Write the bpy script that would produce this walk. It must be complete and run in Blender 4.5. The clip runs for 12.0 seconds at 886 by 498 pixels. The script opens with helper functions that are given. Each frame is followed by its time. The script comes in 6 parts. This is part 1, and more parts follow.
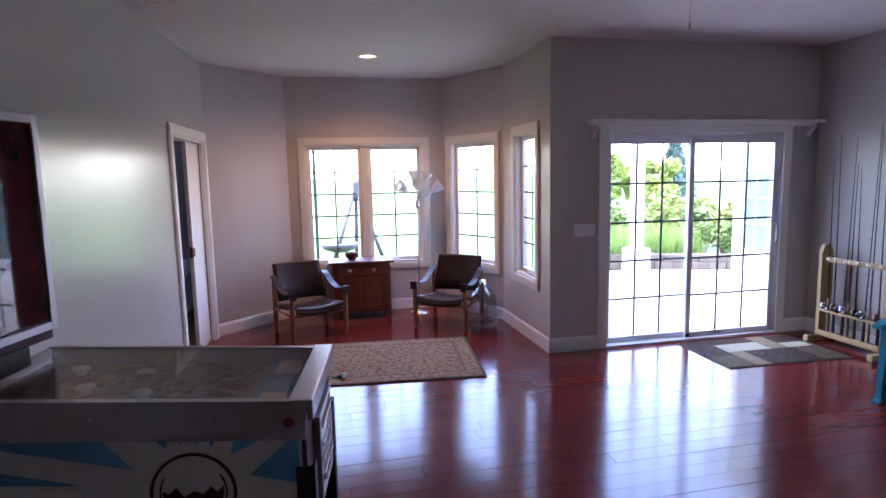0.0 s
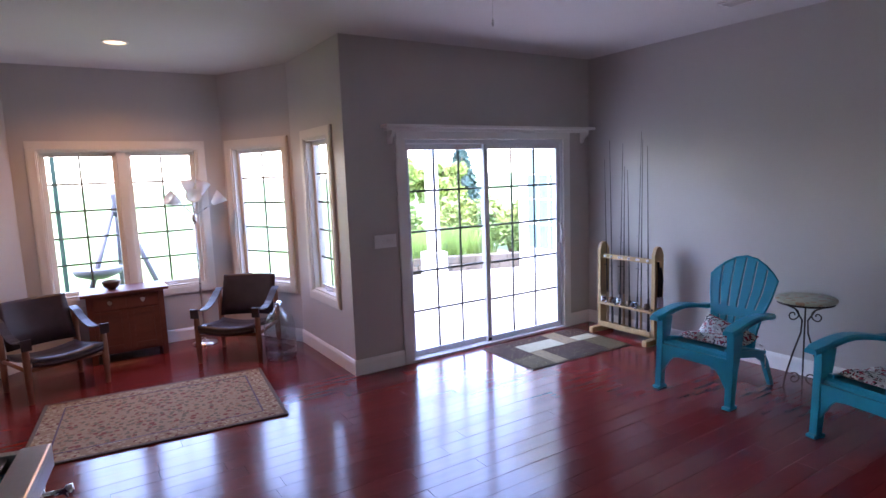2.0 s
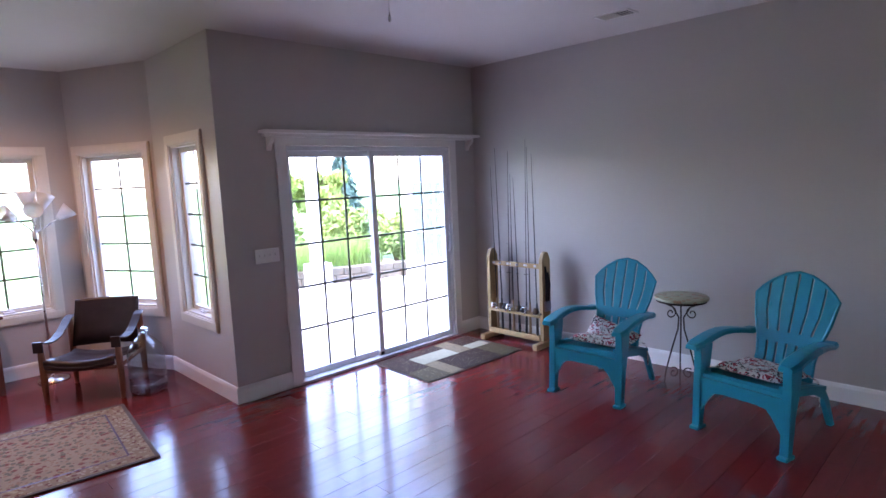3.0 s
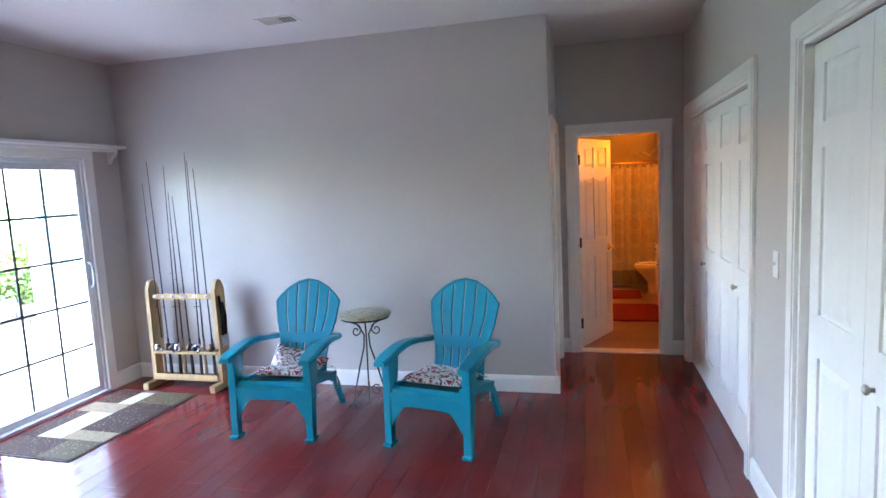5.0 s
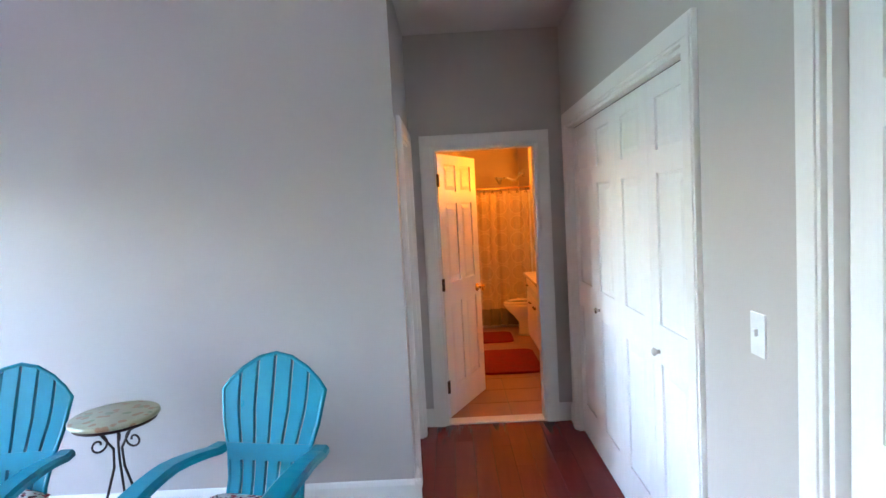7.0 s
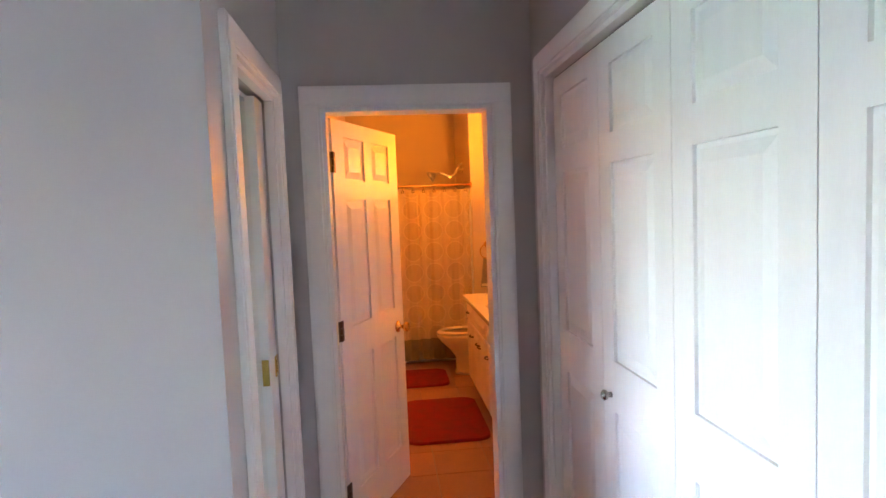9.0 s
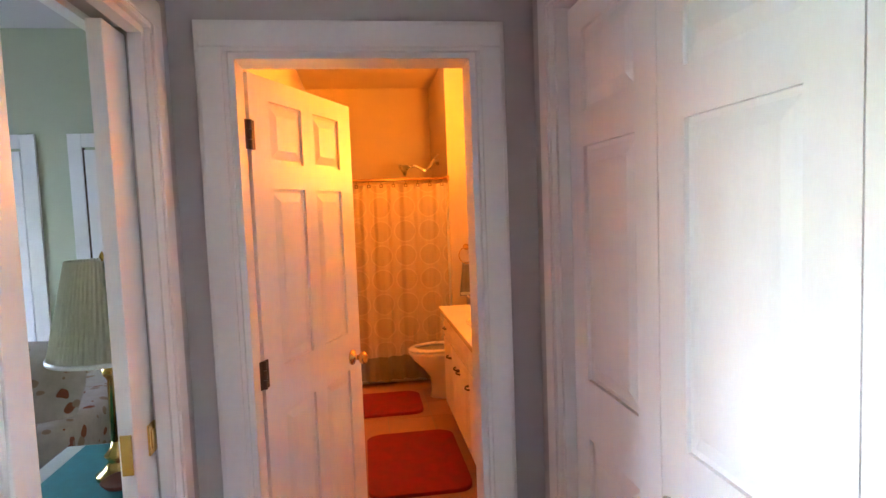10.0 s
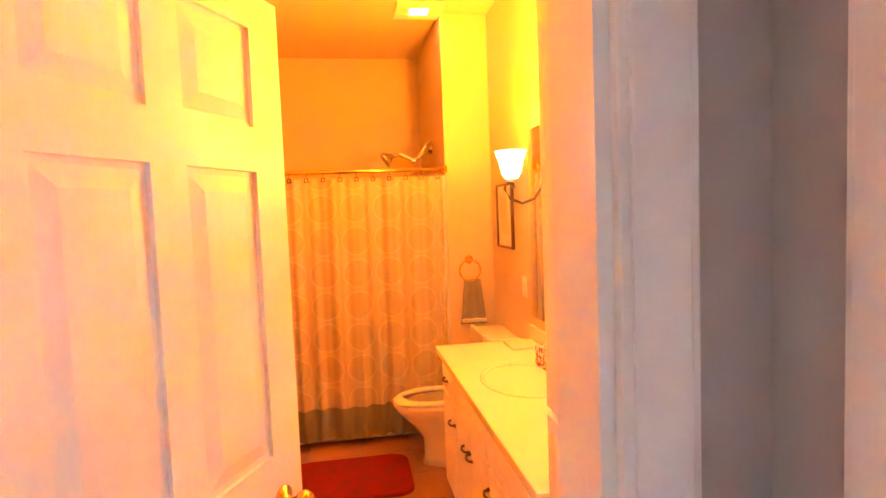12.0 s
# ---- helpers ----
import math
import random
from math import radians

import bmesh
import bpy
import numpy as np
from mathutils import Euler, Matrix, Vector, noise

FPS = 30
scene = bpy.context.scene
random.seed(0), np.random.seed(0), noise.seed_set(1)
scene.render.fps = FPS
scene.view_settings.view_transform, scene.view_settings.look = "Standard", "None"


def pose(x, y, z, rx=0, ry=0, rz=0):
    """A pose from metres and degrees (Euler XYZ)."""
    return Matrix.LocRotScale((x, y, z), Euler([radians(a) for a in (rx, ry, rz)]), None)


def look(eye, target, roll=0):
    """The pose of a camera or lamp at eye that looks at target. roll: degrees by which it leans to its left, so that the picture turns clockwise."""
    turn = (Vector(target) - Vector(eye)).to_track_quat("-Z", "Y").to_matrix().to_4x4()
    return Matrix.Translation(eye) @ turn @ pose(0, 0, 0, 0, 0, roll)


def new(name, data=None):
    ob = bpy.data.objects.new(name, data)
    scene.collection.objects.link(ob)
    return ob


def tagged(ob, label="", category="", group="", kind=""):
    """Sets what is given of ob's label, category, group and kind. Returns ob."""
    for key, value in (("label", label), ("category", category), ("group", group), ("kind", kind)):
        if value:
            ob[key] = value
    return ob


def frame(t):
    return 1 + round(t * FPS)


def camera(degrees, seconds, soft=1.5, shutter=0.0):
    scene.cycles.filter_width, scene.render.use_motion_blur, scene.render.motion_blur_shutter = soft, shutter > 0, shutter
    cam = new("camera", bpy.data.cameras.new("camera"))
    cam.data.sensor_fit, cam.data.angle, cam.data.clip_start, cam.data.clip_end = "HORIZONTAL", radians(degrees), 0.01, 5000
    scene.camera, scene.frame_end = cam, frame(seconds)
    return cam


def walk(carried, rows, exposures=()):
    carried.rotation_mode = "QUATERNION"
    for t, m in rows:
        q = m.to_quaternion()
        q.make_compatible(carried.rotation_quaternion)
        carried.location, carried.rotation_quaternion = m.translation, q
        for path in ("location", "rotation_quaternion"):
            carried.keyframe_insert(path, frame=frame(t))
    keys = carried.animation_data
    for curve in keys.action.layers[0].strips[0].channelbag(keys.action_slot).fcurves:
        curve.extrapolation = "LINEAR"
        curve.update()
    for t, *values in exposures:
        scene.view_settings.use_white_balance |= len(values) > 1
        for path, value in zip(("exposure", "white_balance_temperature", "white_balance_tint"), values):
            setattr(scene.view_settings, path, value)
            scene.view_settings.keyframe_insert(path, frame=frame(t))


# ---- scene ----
cam = camera(74.9, 12.0)
PATH = [
    (0, (0.172, 0.16, 1.649), (0.606, 2.096, 1.399), -1.2),
    (0.5, (0.178, 0.279, 1.667), (0.742, 2.181, 1.413), -1.3),
    (1, (0.197, 0.36, 1.673), (0.939, 2.2, 1.414), -1.6),
    (1.5, (0.253, 0.458, 1.66), (1.171, 2.215, 1.4), -1.8),
    (2, (0.334, 0.577, 1.69), (1.403, 2.248, 1.432), -2.1),
    (2.5, (0.391, 0.648, 1.69), (1.596, 2.225, 1.44), -2.3),
    (3, (0.385, 0.77, 1.693), (1.775, 2.187, 1.446), -2.5),
    (3.5, (0.361, 0.879, 1.696), (1.96, 2.056, 1.455), -2.8),
    (3.7, (0.38, 0.897, 1.685), (2.05, 1.972, 1.45), -2.9),
    (5.3, (0.835, 0.97, 1.648), (2.79, 1.346, 1.429), -2.8),
    (5.5, (0.94, 0.993, 1.644), (2.908, 1.287, 1.431), -2.85),
    (6, (1.263, 0.975, 1.628), (3.252, 1.05, 1.431), -3.15),
    (6.5, (1.639, 0.932, 1.605), (3.632, 0.95, 1.436), -3.25),
    (7, (2.012, 0.947, 1.606), (4.007, 0.979, 1.464), -3.17),
    (7.2, (2.165, 0.957, 1.603), (4.16, 0.96, 1.462), -3.17),
    (8.8, (3.467, 0.841, 1.578), (5.454, 0.663, 1.44), -2.4),
    (9, (3.622, 0.809, 1.576), (5.606, 0.609, 1.438), -2.3),
    (9.5, (4.01, 0.73, 1.55), (5.989, 0.479, 1.414), -2.25),
    (10, (4.379, 0.69, 1.551), (6.356, 0.414, 1.41), -2.2),
    (10.5, (4.742, 0.673, 1.551), (6.713, 0.366, 1.408), -2.4),
    (11, (5.062, 0.605, 1.549), (7.03, 0.286, 1.403), -2.2),
    (11.5, (5.35, 0.58, 1.558), (7.315, 0.246, 1.415), -2.3),
    (12, (5.615, 0.59, 1.545), (7.578, 0.262, 1.409), -2.2),
]
LIGHTING = [(0, 4.8, 6150, 34), (2.0, 4.85, 6300, 34), (3.0, 5.05, 6250, 32), (3.7, 5.55, 6200, 28), (5.3, 6.15, 6150, 18), (7.2, 6.5, 6050, 17), (9.0, 6.55, 6100, 22), (10.5, 7.0, 6450, 28), (12.0, 7.6, 7100, 35)]
walk(cam, [(t, look(eye, target, roll)) for t, eye, target, roll in PATH], LIGHTING)

# ---- world, sun, lamps ----
world = bpy.data.worlds.new("sky")
scene.world = world
world.use_nodes = True
wn = world.node_tree
sky = wn.nodes.new("ShaderNodeTexSky")
sky.sky_type = "NISHITA"
sky.sun_disc = False
sky.sun_elevation = radians(71)
sky.sun_rotation = radians(248)
sky.air_density = 1.0
sky.dust_density = 1.2
wn.nodes["Background"].inputs["Strength"].default_value = 0.15
wn.links.new(sky.outputs[0], wn.nodes["Background"].inputs["Color"])


def lamp(name, kind, energy, color, m, **kw):
    data = bpy.data.lights.new(name, kind)
    data.energy, data.color = energy, color
    if "size" in kw:
        data.size = kw["size"]
    if "radius" in kw:
        data.shadow_soft_size = kw["radius"]
    if "angle" in kw:
        data.angle = radians(kw["angle"])
    if "spot" in kw:
        data.spot_size, data.spot_blend = radians(kw["spot"]), 0.6
    ob = new(name, data)
    ob.matrix_world = m
    return ob


lamp("sun", "SUN", 0.5, (1.0, 0.95, 0.88), look((-5, -2, 16), (0, 0, 0)), angle=10)
AMBER = (1.0, 0.28, 0.004)
lamp("bath_sconce_glow", "POINT", 1.75, AMBER, pose(8.30, -0.19, 1.78), radius=0.05)
lamp("bath_sconce_glow_far", "POINT", 1.25, AMBER, pose(7.5, -0.20, 1.79), radius=0.05)
lamp("recessed_glow", "SPOT", 2.6, (1.0, 0.56, 0.25), look((0.77, 6.02, 2.80), (0.77, 6.03, 0)), radius=0.06, spot=155)


# ---- materials ----
def mat(name, base, rough=0.5, metal=0.0, scale=8.0, vary=0.12, grain=120.0, bump=0.1, tint=None, coat=0.0, spec=0.5, stretch=(1, 1, 1), rand=0.0):
    m = bpy.data.materials.new(name)
    m.use_nodes = True
    n, l = m.node_tree.nodes, m.node_tree.links
    b = n["Principled BSDF"]
    tc = n.new("ShaderNodeTexCoord")
    mp = n.new("ShaderNodeMapping")
    mp.inputs["Scale"].default_value = stretch
    l.new(tc.outputs["Object"], mp.inputs[0])
    big, fine = n.new("ShaderNodeTexNoise"), n.new("ShaderNodeTexNoise")
    big.inputs["Scale"].default_value, big.inputs["Detail"].default_value = scale, 4
    fine.inputs["Scale"].default_value, fine.inputs["Detail"].default_value = grain, 3
    l.new(mp.outputs[0], big.inputs[0])
    l.new(mp.outputs[0], fine.inputs[0])
    add = n.new("ShaderNodeMath")
    add.operation = "MULTIPLY_ADD"
    add.inputs[1].default_value, add.inputs[2].default_value = 0.35, 0.0
    l.new(fine.outputs[0], add.inputs[0])
    add2 = n.new("ShaderNodeMath")
    add2.operation = "MULTIPLY_ADD"
    add2.inputs[1].default_value = 0.65
    l.new(big.outputs[0], add2.inputs[0])
    l.new(add.outputs[0], add2.inputs[2])
    ramp = n.new("ShaderNodeValToRGB")
    lo = [c * (1 - vary) for c in base]
    hi = [min(1, c * (1 + vary)) for c in (tint or base)]
    ramp.color_ramp.elements[0].color, ramp.color_ramp.elements[1].color = (*lo, 1), (*hi, 1)
    ramp.color_ramp.elements[0].position, ramp.color_ramp.elements[1].position = 0.32, 0.68
    l.new(add2.outputs[0], ramp.inputs[0])
    out = ramp.outputs[0]
    if rand:
        oi = n.new("ShaderNodeObjectInfo")
        mr = n.new("ShaderNodeMapRange")
        mr.inputs[3].default_value, mr.inputs[4].default_value = 1 - rand, 1 + rand
        l.new(oi.outputs["Random"], mr.inputs[0])
        hs = n.new("ShaderNodeHueSaturation")
        l.new(mr.outputs[0], hs.inputs["Value"])
        l.new(out, hs.inputs["Color"])
        out = hs.outputs[0]
    l.new(out, b.inputs["Base Color"])
    b.inputs["Roughness"].default_value, b.inputs["Metallic"].default_value = rough, metal
    b.inputs["Coat Weight"].default_value, b.inputs["Specular IOR Level"].default_value = coat, spec
    b.inputs["Coat Roughness"].default_value = 0.08
    rr = n.new("ShaderNodeMapRange")
    rr.inputs[3].default_value, rr.inputs[4].default_value = max(0.02, rough * 0.8), min(1, rough * 1.2)
    l.new(big.outputs[0], rr.inputs[0])
    l.new(rr.outputs[0], b.inputs["Roughness"])
    bp = n.new("ShaderNodeBump")
    bp.inputs["Strength"].default_value, bp.inputs["Distance"].default_value = bump, 0.004
    l.new(fine.outputs[0], bp.inputs["Height"])
    l.new(bp.outputs[0], b.inputs["Normal"])
    return m


def nodes_of(m):
    return m.node_tree.nodes, m.node_tree.links, m.node_tree.nodes["Principled BSDF"]


def math_node(n, l, op, a, b=None):
    x = n.new("ShaderNodeMath")
    x.operation = op
    for i, v in enumerate((a, b)):
        if v is None:
            continue
        if isinstance(v, (int, float)):
            x.inputs[i].default_value = v
        else:
            l.new(v, x.inputs[i])
    return x.outputs[0]


def glass(name, tint=(1, 1, 1), gloss=0.9, rough=0.0, least=0.045, power=4.0):
    m = bpy.data.materials.new(name)
    m.use_nodes = True
    n, l = m.node_tree.nodes, m.node_tree.links
    n.remove(n["Principled BSDF"])
    tr, gl, mix, fr = n.new("ShaderNodeBsdfTransparent"), n.new("ShaderNodeBsdfGlossy"), n.new("ShaderNodeMixShader"), n.new("ShaderNodeLayerWeight")
    tr.inputs[0].default_value = (*tint, 1)
    gl.inputs["Roughness"].default_value = rough
    gl.inputs[0].default_value = (gloss, gloss, gloss, 1)
    fr.inputs[0].default_value = 0.5
    k = math_node(n, l, "MULTIPLY_ADD", math_node(n, l, "POWER", fr.outputs["Facing"], power), 0.75)
    k.node.inputs[2].default_value = least
    l.new(k, mix.inputs[0])
    l.new(tr.outputs[0], mix.inputs[1])
    l.new(gl.outputs[0], mix.inputs[2])
    l.new(mix.outputs[0], n["Material Output"].inputs[0])
    return m


def glow(name, color, strength):
    m = bpy.data.materials.new(name)
    m.use_nodes = True
    n, l, b = nodes_of(m)
    b.inputs["Base Color"].default_value = (0.8, 0.75, 0.65, 1)
    b.inputs["Emission Color"].default_value = (*color, 1)
    b.inputs["Emission Strength"].default_value = strength
    return m


PAINT = mat("wall_paint", (0.52, 0.478, 0.452), 0.36, scale=1.5, vary=0.03, grain=260, bump=0.06)
PAINT_W = mat("satin_wall_paint", (0.50, 0.49, 0.47), 0.25, spec=0.9, scale=1.5, vary=0.03, grain=260, bump=0.05)
BATH_PAINT = mat("bath_paint", (0.60, 0.50, 0.39), 0.5, scale=1.5, vary=0.03, grain=260, bump=0.06)
CEIL = mat("ceiling_paint", (0.66, 0.62, 0.61), 0.8, scale=2, vary=0.03, grain=180, bump=0.12)
TRIM = mat("white_trim", (0.84, 0.82, 0.79), 0.32, scale=3, vary=0.03, grain=60, bump=0.02)
DOORW = mat("white_door", (0.87, 0.86, 0.85), 0.38, scale=3, vary=0.03, grain=40, bump=0.04, stretch=(6, 6, 1))
WINTRIM = mat("cream_window_wood", (0.70, 0.66, 0.60), 0.4, scale=3, vary=0.05, grain=60, bump=0.03)
VINYL = mat("white_vinyl", (0.74, 0.75, 0.78), 0.35, scale=3, vary=0.03, grain=60, bump=0.01)
MUNTIN = mat("dark_muntin", (0.10, 0.12, 0.11), 0.5, vary=0.1)
FLOOR = mat("cherry_plank", (0.165, 0.020, 0.017), 0.16, scale=3, vary=0.14, grain=40, bump=0.010, stretch=(1, 7, 7), rand=0.11, coat=0.08, spec=0.42)
TILE = mat("bath_tile", (0.34, 0.16, 0.10), 0.4, scale=5, vary=0.15, grain=60, bump=0.05, rand=0.08)
GROUT = mat("grout", (0.30, 0.24, 0.19), 0.9)
GLASS = glass("window_glass", (0.97, 0.99, 0.98))
PINGLASS = glass("table_glass", (0.95, 0.95, 0.95), 0.8, 0.03, 0.07, 4.0)
JUGGLASS = glass("jug_glass", (0.72, 0.74, 0.77), 0.9, 0.04, 0.12)
LEATHER = mat("black_leather", (0.026, 0.013, 0.017), 0.36, spec=0.5, scale=12, vary=0.3, grain=220, bump=0.18)
OAK = mat("honey_wood", (0.25, 0.10, 0.05), 0.42, scale=5, vary=0.2, grain=40, bump=0.06, stretch=(8, 8, 1))
CHERRY = mat("cabinet_wood", (0.13, 0.032, 0.018), 0.48, scale=5, vary=0.22, grain=40, bump=0.05, stretch=(1, 6, 6))
PINE = mat("pine_wood", (0.46, 0.30, 0.13), 0.5, scale=4, vary=0.16, grain=30, bump=0.05, stretch=(7, 7, 1))
TEAL = mat("teal_plastic", (0.002, 0.26, 0.36), 0.30, spec=0.4, scale=6, vary=0.05, grain=200, bump=0.05)
IRON = mat("dark_iron", (0.05, 0.035, 0.03), 0.5, metal=0.6, vary=0.25, bump=0.15)
CHROME = mat("chrome", (0.80, 0.80, 0.82), 0.12, metal=1.0, vary=0.03, bump=0.0)
STEEL = mat("brushed_steel", (0.50, 0.47, 0.50), 0.30, metal=0.7, scale=6, vary=0.10, grain=150, bump=0.05)
NICKEL = mat("brushed_nickel", (0.58, 0.56, 0.53), 0.28, metal=1.0, vary=0.05)
BRASS = mat("polished_brass", (0.78, 0.52, 0.16), 0.2, metal=1.0, vary=0.08)
BRONZE = mat("dark_bronze", (0.10, 0.065, 0.045), 0.35, metal=0.8, vary=0.15)
BLACK = mat("black_plastic", (0.015, 0.014, 0.016), 0.4, vary=0.2)
RODS = mat("rod_graphite", (0.035, 0.030, 0.032), 0.35, vary=0.2)
CORK = mat("cork_grip", (0.30, 0.19, 0.10), 0.8, vary=0.25, grain=300)
PORCELAIN = mat("porcelain", (0.82, 0.80, 0.76), 0.15, vary=0.02, bump=0.0, coat=0.4)
COUNTER = mat("cultured_marble", (0.84, 0.81, 0.72), 0.16, scale=4, vary=0.04, bump=0.0, coat=0.3)
SHADE = mat("frosted_shade", (0.80, 0.79, 0.80), 0.45, vary=0.03, bump=0.0)
LINEN = mat("linen_shade", (0.80, 0.78, 0.62), 0.8, scale=40, vary=0.06, grain=400, bump=0.15)
for thin_shade, share in ((SHADE, 0.5), (LINEN, 0.35)):
    thin_shade.node_tree.nodes["Principled BSDF"].inputs["Transmission Weight"].default_value = share
REDRUG = mat("red_shag", (0.22, 0.004, 0.012), 0.95, scale=14, vary=0.3, grain=420, bump=1.0)
TOWEL = mat("grey_towel", (0.26, 0.25, 0.24), 0.95, scale=20, vary=0.12, grain=400, bump=0.6)
CONCRETE = mat("concrete", (0.34, 0.335, 0.325), 0.85, scale=2, vary=0.08, grain=90, bump=0.2)
GRASS = mat("lawn", (0.10, 0.17, 0.035), 0.9, scale=1.5, vary=0.25, grain=60, bump=0.6)
BLADES = mat("tall_grass", (0.10, 0.20, 0.035), 0.7, scale=2, vary=0.3, bump=0.0, tint=(0.17, 0.27, 0.05))
LEAF = mat("leaf_green", (0.06, 0.13, 0.025), 0.6, scale=1.6, vary=0.4, bump=0.0, tint=(0.13, 0.20, 0.04))
LEAF2 = mat("leaf_yellow_green", (0.11, 0.19, 0.035), 0.6, scale=1.6, vary=0.3, bump=0.0, tint=(0.22, 0.26, 0.06))
SPRUCE = mat("blue_spruce", (0.045, 0.09, 0.075), 0.7, scale=2, vary=0.3, bump=0.0)
BARK = mat("bark", (0.12, 0.085, 0.06), 0.9, scale=10, vary=0.3, bump=0.6)
STONE = mat("wall_block", (0.10, 0.085, 0.065), 0.9, scale=8, vary=0.2, grain=60, bump=0.6, rand=0.2)
SIDING = mat("siding", (0.66, 0.66, 0.64), 0.6, scale=3, vary=0.04)
PLATE = mat("switch_plate", (0.82, 0.81, 0.80), 0.3, vary=0.01, bump=0.0)
# wall grey with the shade of unlit spaces put into its colour
SHADED_WALL = mat("shaded_wall", (0.30, 0.29, 0.31), 0.7, scale=2, vary=0.05)
BEDDING = mat("pale_bedding", (0.55, 0.56, 0.62), 0.9, scale=6, vary=0.08)


def plain_coords(n, l):
    tc = n.new("ShaderNodeTexCoord")
    sp = n.new("ShaderNodeSeparateXYZ")
    l.new(tc.outputs["Object"], sp.inputs[0])
    return tc, sp


def floral(name, ground, spots, scale, rough=0.9, cover=0.5, bump=0.5, swirl=0.6):
    """Cloth with scattered blots of several colours."""
    m = mat(name, ground, rough, scale=20, vary=0.12, grain=300, bump=bump, spec=0.12 if rough > 0.5 else 0.5)
    n, l, b = nodes_of(m)
    col = b.inputs["Base Color"].links[0].from_socket
    tc = n.new("ShaderNodeTexCoord")
    nz = n.new("ShaderNodeTexNoise")
    nz.inputs["Scale"].default_value = scale * 0.9
    l.new(tc.outputs["Object"], nz.inputs[0])
    warp = n.new("ShaderNodeVectorMath")
    warp.operation = "MULTIPLY_ADD"
    warp.inputs[1].default_value = (swirl / scale,) * 3
    l.new(nz.outputs["Color"], warp.inputs[0])
    l.new(tc.outputs["Object"], warp.inputs[2])
    for i, c in enumerate(spots):
        vo = n.new("ShaderNodeTexVoronoi")
        vo.inputs["Scale"].default_value = scale * (1 + 0.37 * i)
        l.new(warp.outputs[0], vo.inputs[0])
        mask = math_node(n, l, "LESS_THAN", vo.outputs["Distance"], cover * (0.62 + 0.12 * (i % 2)))
        mx = n.new("ShaderNodeMixRGB")
        mx.inputs[2].default_value = (*c, 1)
        l.new(mask, mx.inputs[0])
        l.new(col, mx.inputs[1])
        col = mx.outputs[0]
    l.new(col, b.inputs["Base Color"])
    return m


RUG = floral("persian_rug", (0.34, 0.23, 0.145), [(0.22, 0.07, 0.05), (0.16, 0.13, 0.08), (0.30, 0.16, 0.09)], 16, cover=0.48)
RUGB = floral("persian_rug_border", (0.30, 0.20, 0.12), [(0.18, 0.06, 0.045), (0.42, 0.32, 0.21)], 22, cover=0.5)
SPREAD = floral("floral_bedspread", (0.50, 0.43, 0.35), [(0.30, 0.10, 0.05), (0.36, 0.24, 0.16)], 9, cover=0.38)
SAGE = mat("sage_wall_paint", (0.50, 0.54, 0.38), 0.6, scale=1.5, vary=0.03, grain=260, bump=0.05)
TEALCLOTH = mat("teal_cloth", (0.03, 0.22, 0.20), 0.9, scale=20, vary=0.15, grain=300, bump=0.4)
CUSHION = floral("floral_cushion", (0.70, 0.67, 0.63), [(0.20, 0.19, 0.18), (0.42, 0.05, 0.08), (0.05, 0.045, 0.05)], 20, cover=0.50, swirl=2.6)
MOSAIC = floral("painted_tabletop", (0.38, 0.38, 0.25), [(0.22, 0.28, 0.16), (0.36, 0.22, 0.12)], 13, rough=0.35, cover=0.42, bump=0.05)
SPECK_A = floral("mat_brown_speckle", (0.060, 0.030, 0.018), [(0.24, 0.17, 0.09)], 42, cover=0.34)
SPECK_B = floral("mat_olive_speckle", (0.11, 0.075, 0.035), [(0.27, 0.21, 0.11)], 42, cover=0.34)
SPECK_C = floral("mat_cream", (0.45, 0.385, 0.25), [(0.36, 0.33, 0.25)], 60, cover=0.4)
SPECK_D = floral("mat_tan", (0.26, 0.18, 0.095), [(0.13, 0.095, 0.06)], 45, cover=0.4)
PLAYFIELD = floral("playfield_art", (0.24, 0.19, 0.16), [(0.42, 0.36, 0.14), (0.16, 0.07, 0.06), (0.32, 0.29, 0.26)], 14, rough=0.35, cover=0.5, bump=0.02)
BACKGLASS = floral("backglass_art", (0.06, 0.008, 0.012), [(0.12, 0.012, 0.015), (0.03, 0.008, 0.014)], 6, rough=0.03, cover=0.5, bump=0.0)
CABWHITE = mat("cabinet_cream_paint", (0.60, 0.57, 0.54), 0.5, scale=10, vary=0.08)
CABBLUE = mat("cabinet_blue_paint", (0.075, 0.29, 0.50), 0.5, scale=10, vary=0.08)
CABMAROON = mat("cabinet_maroon_paint", (0.06, 0.012, 0.03), 0.5, vary=0.1)


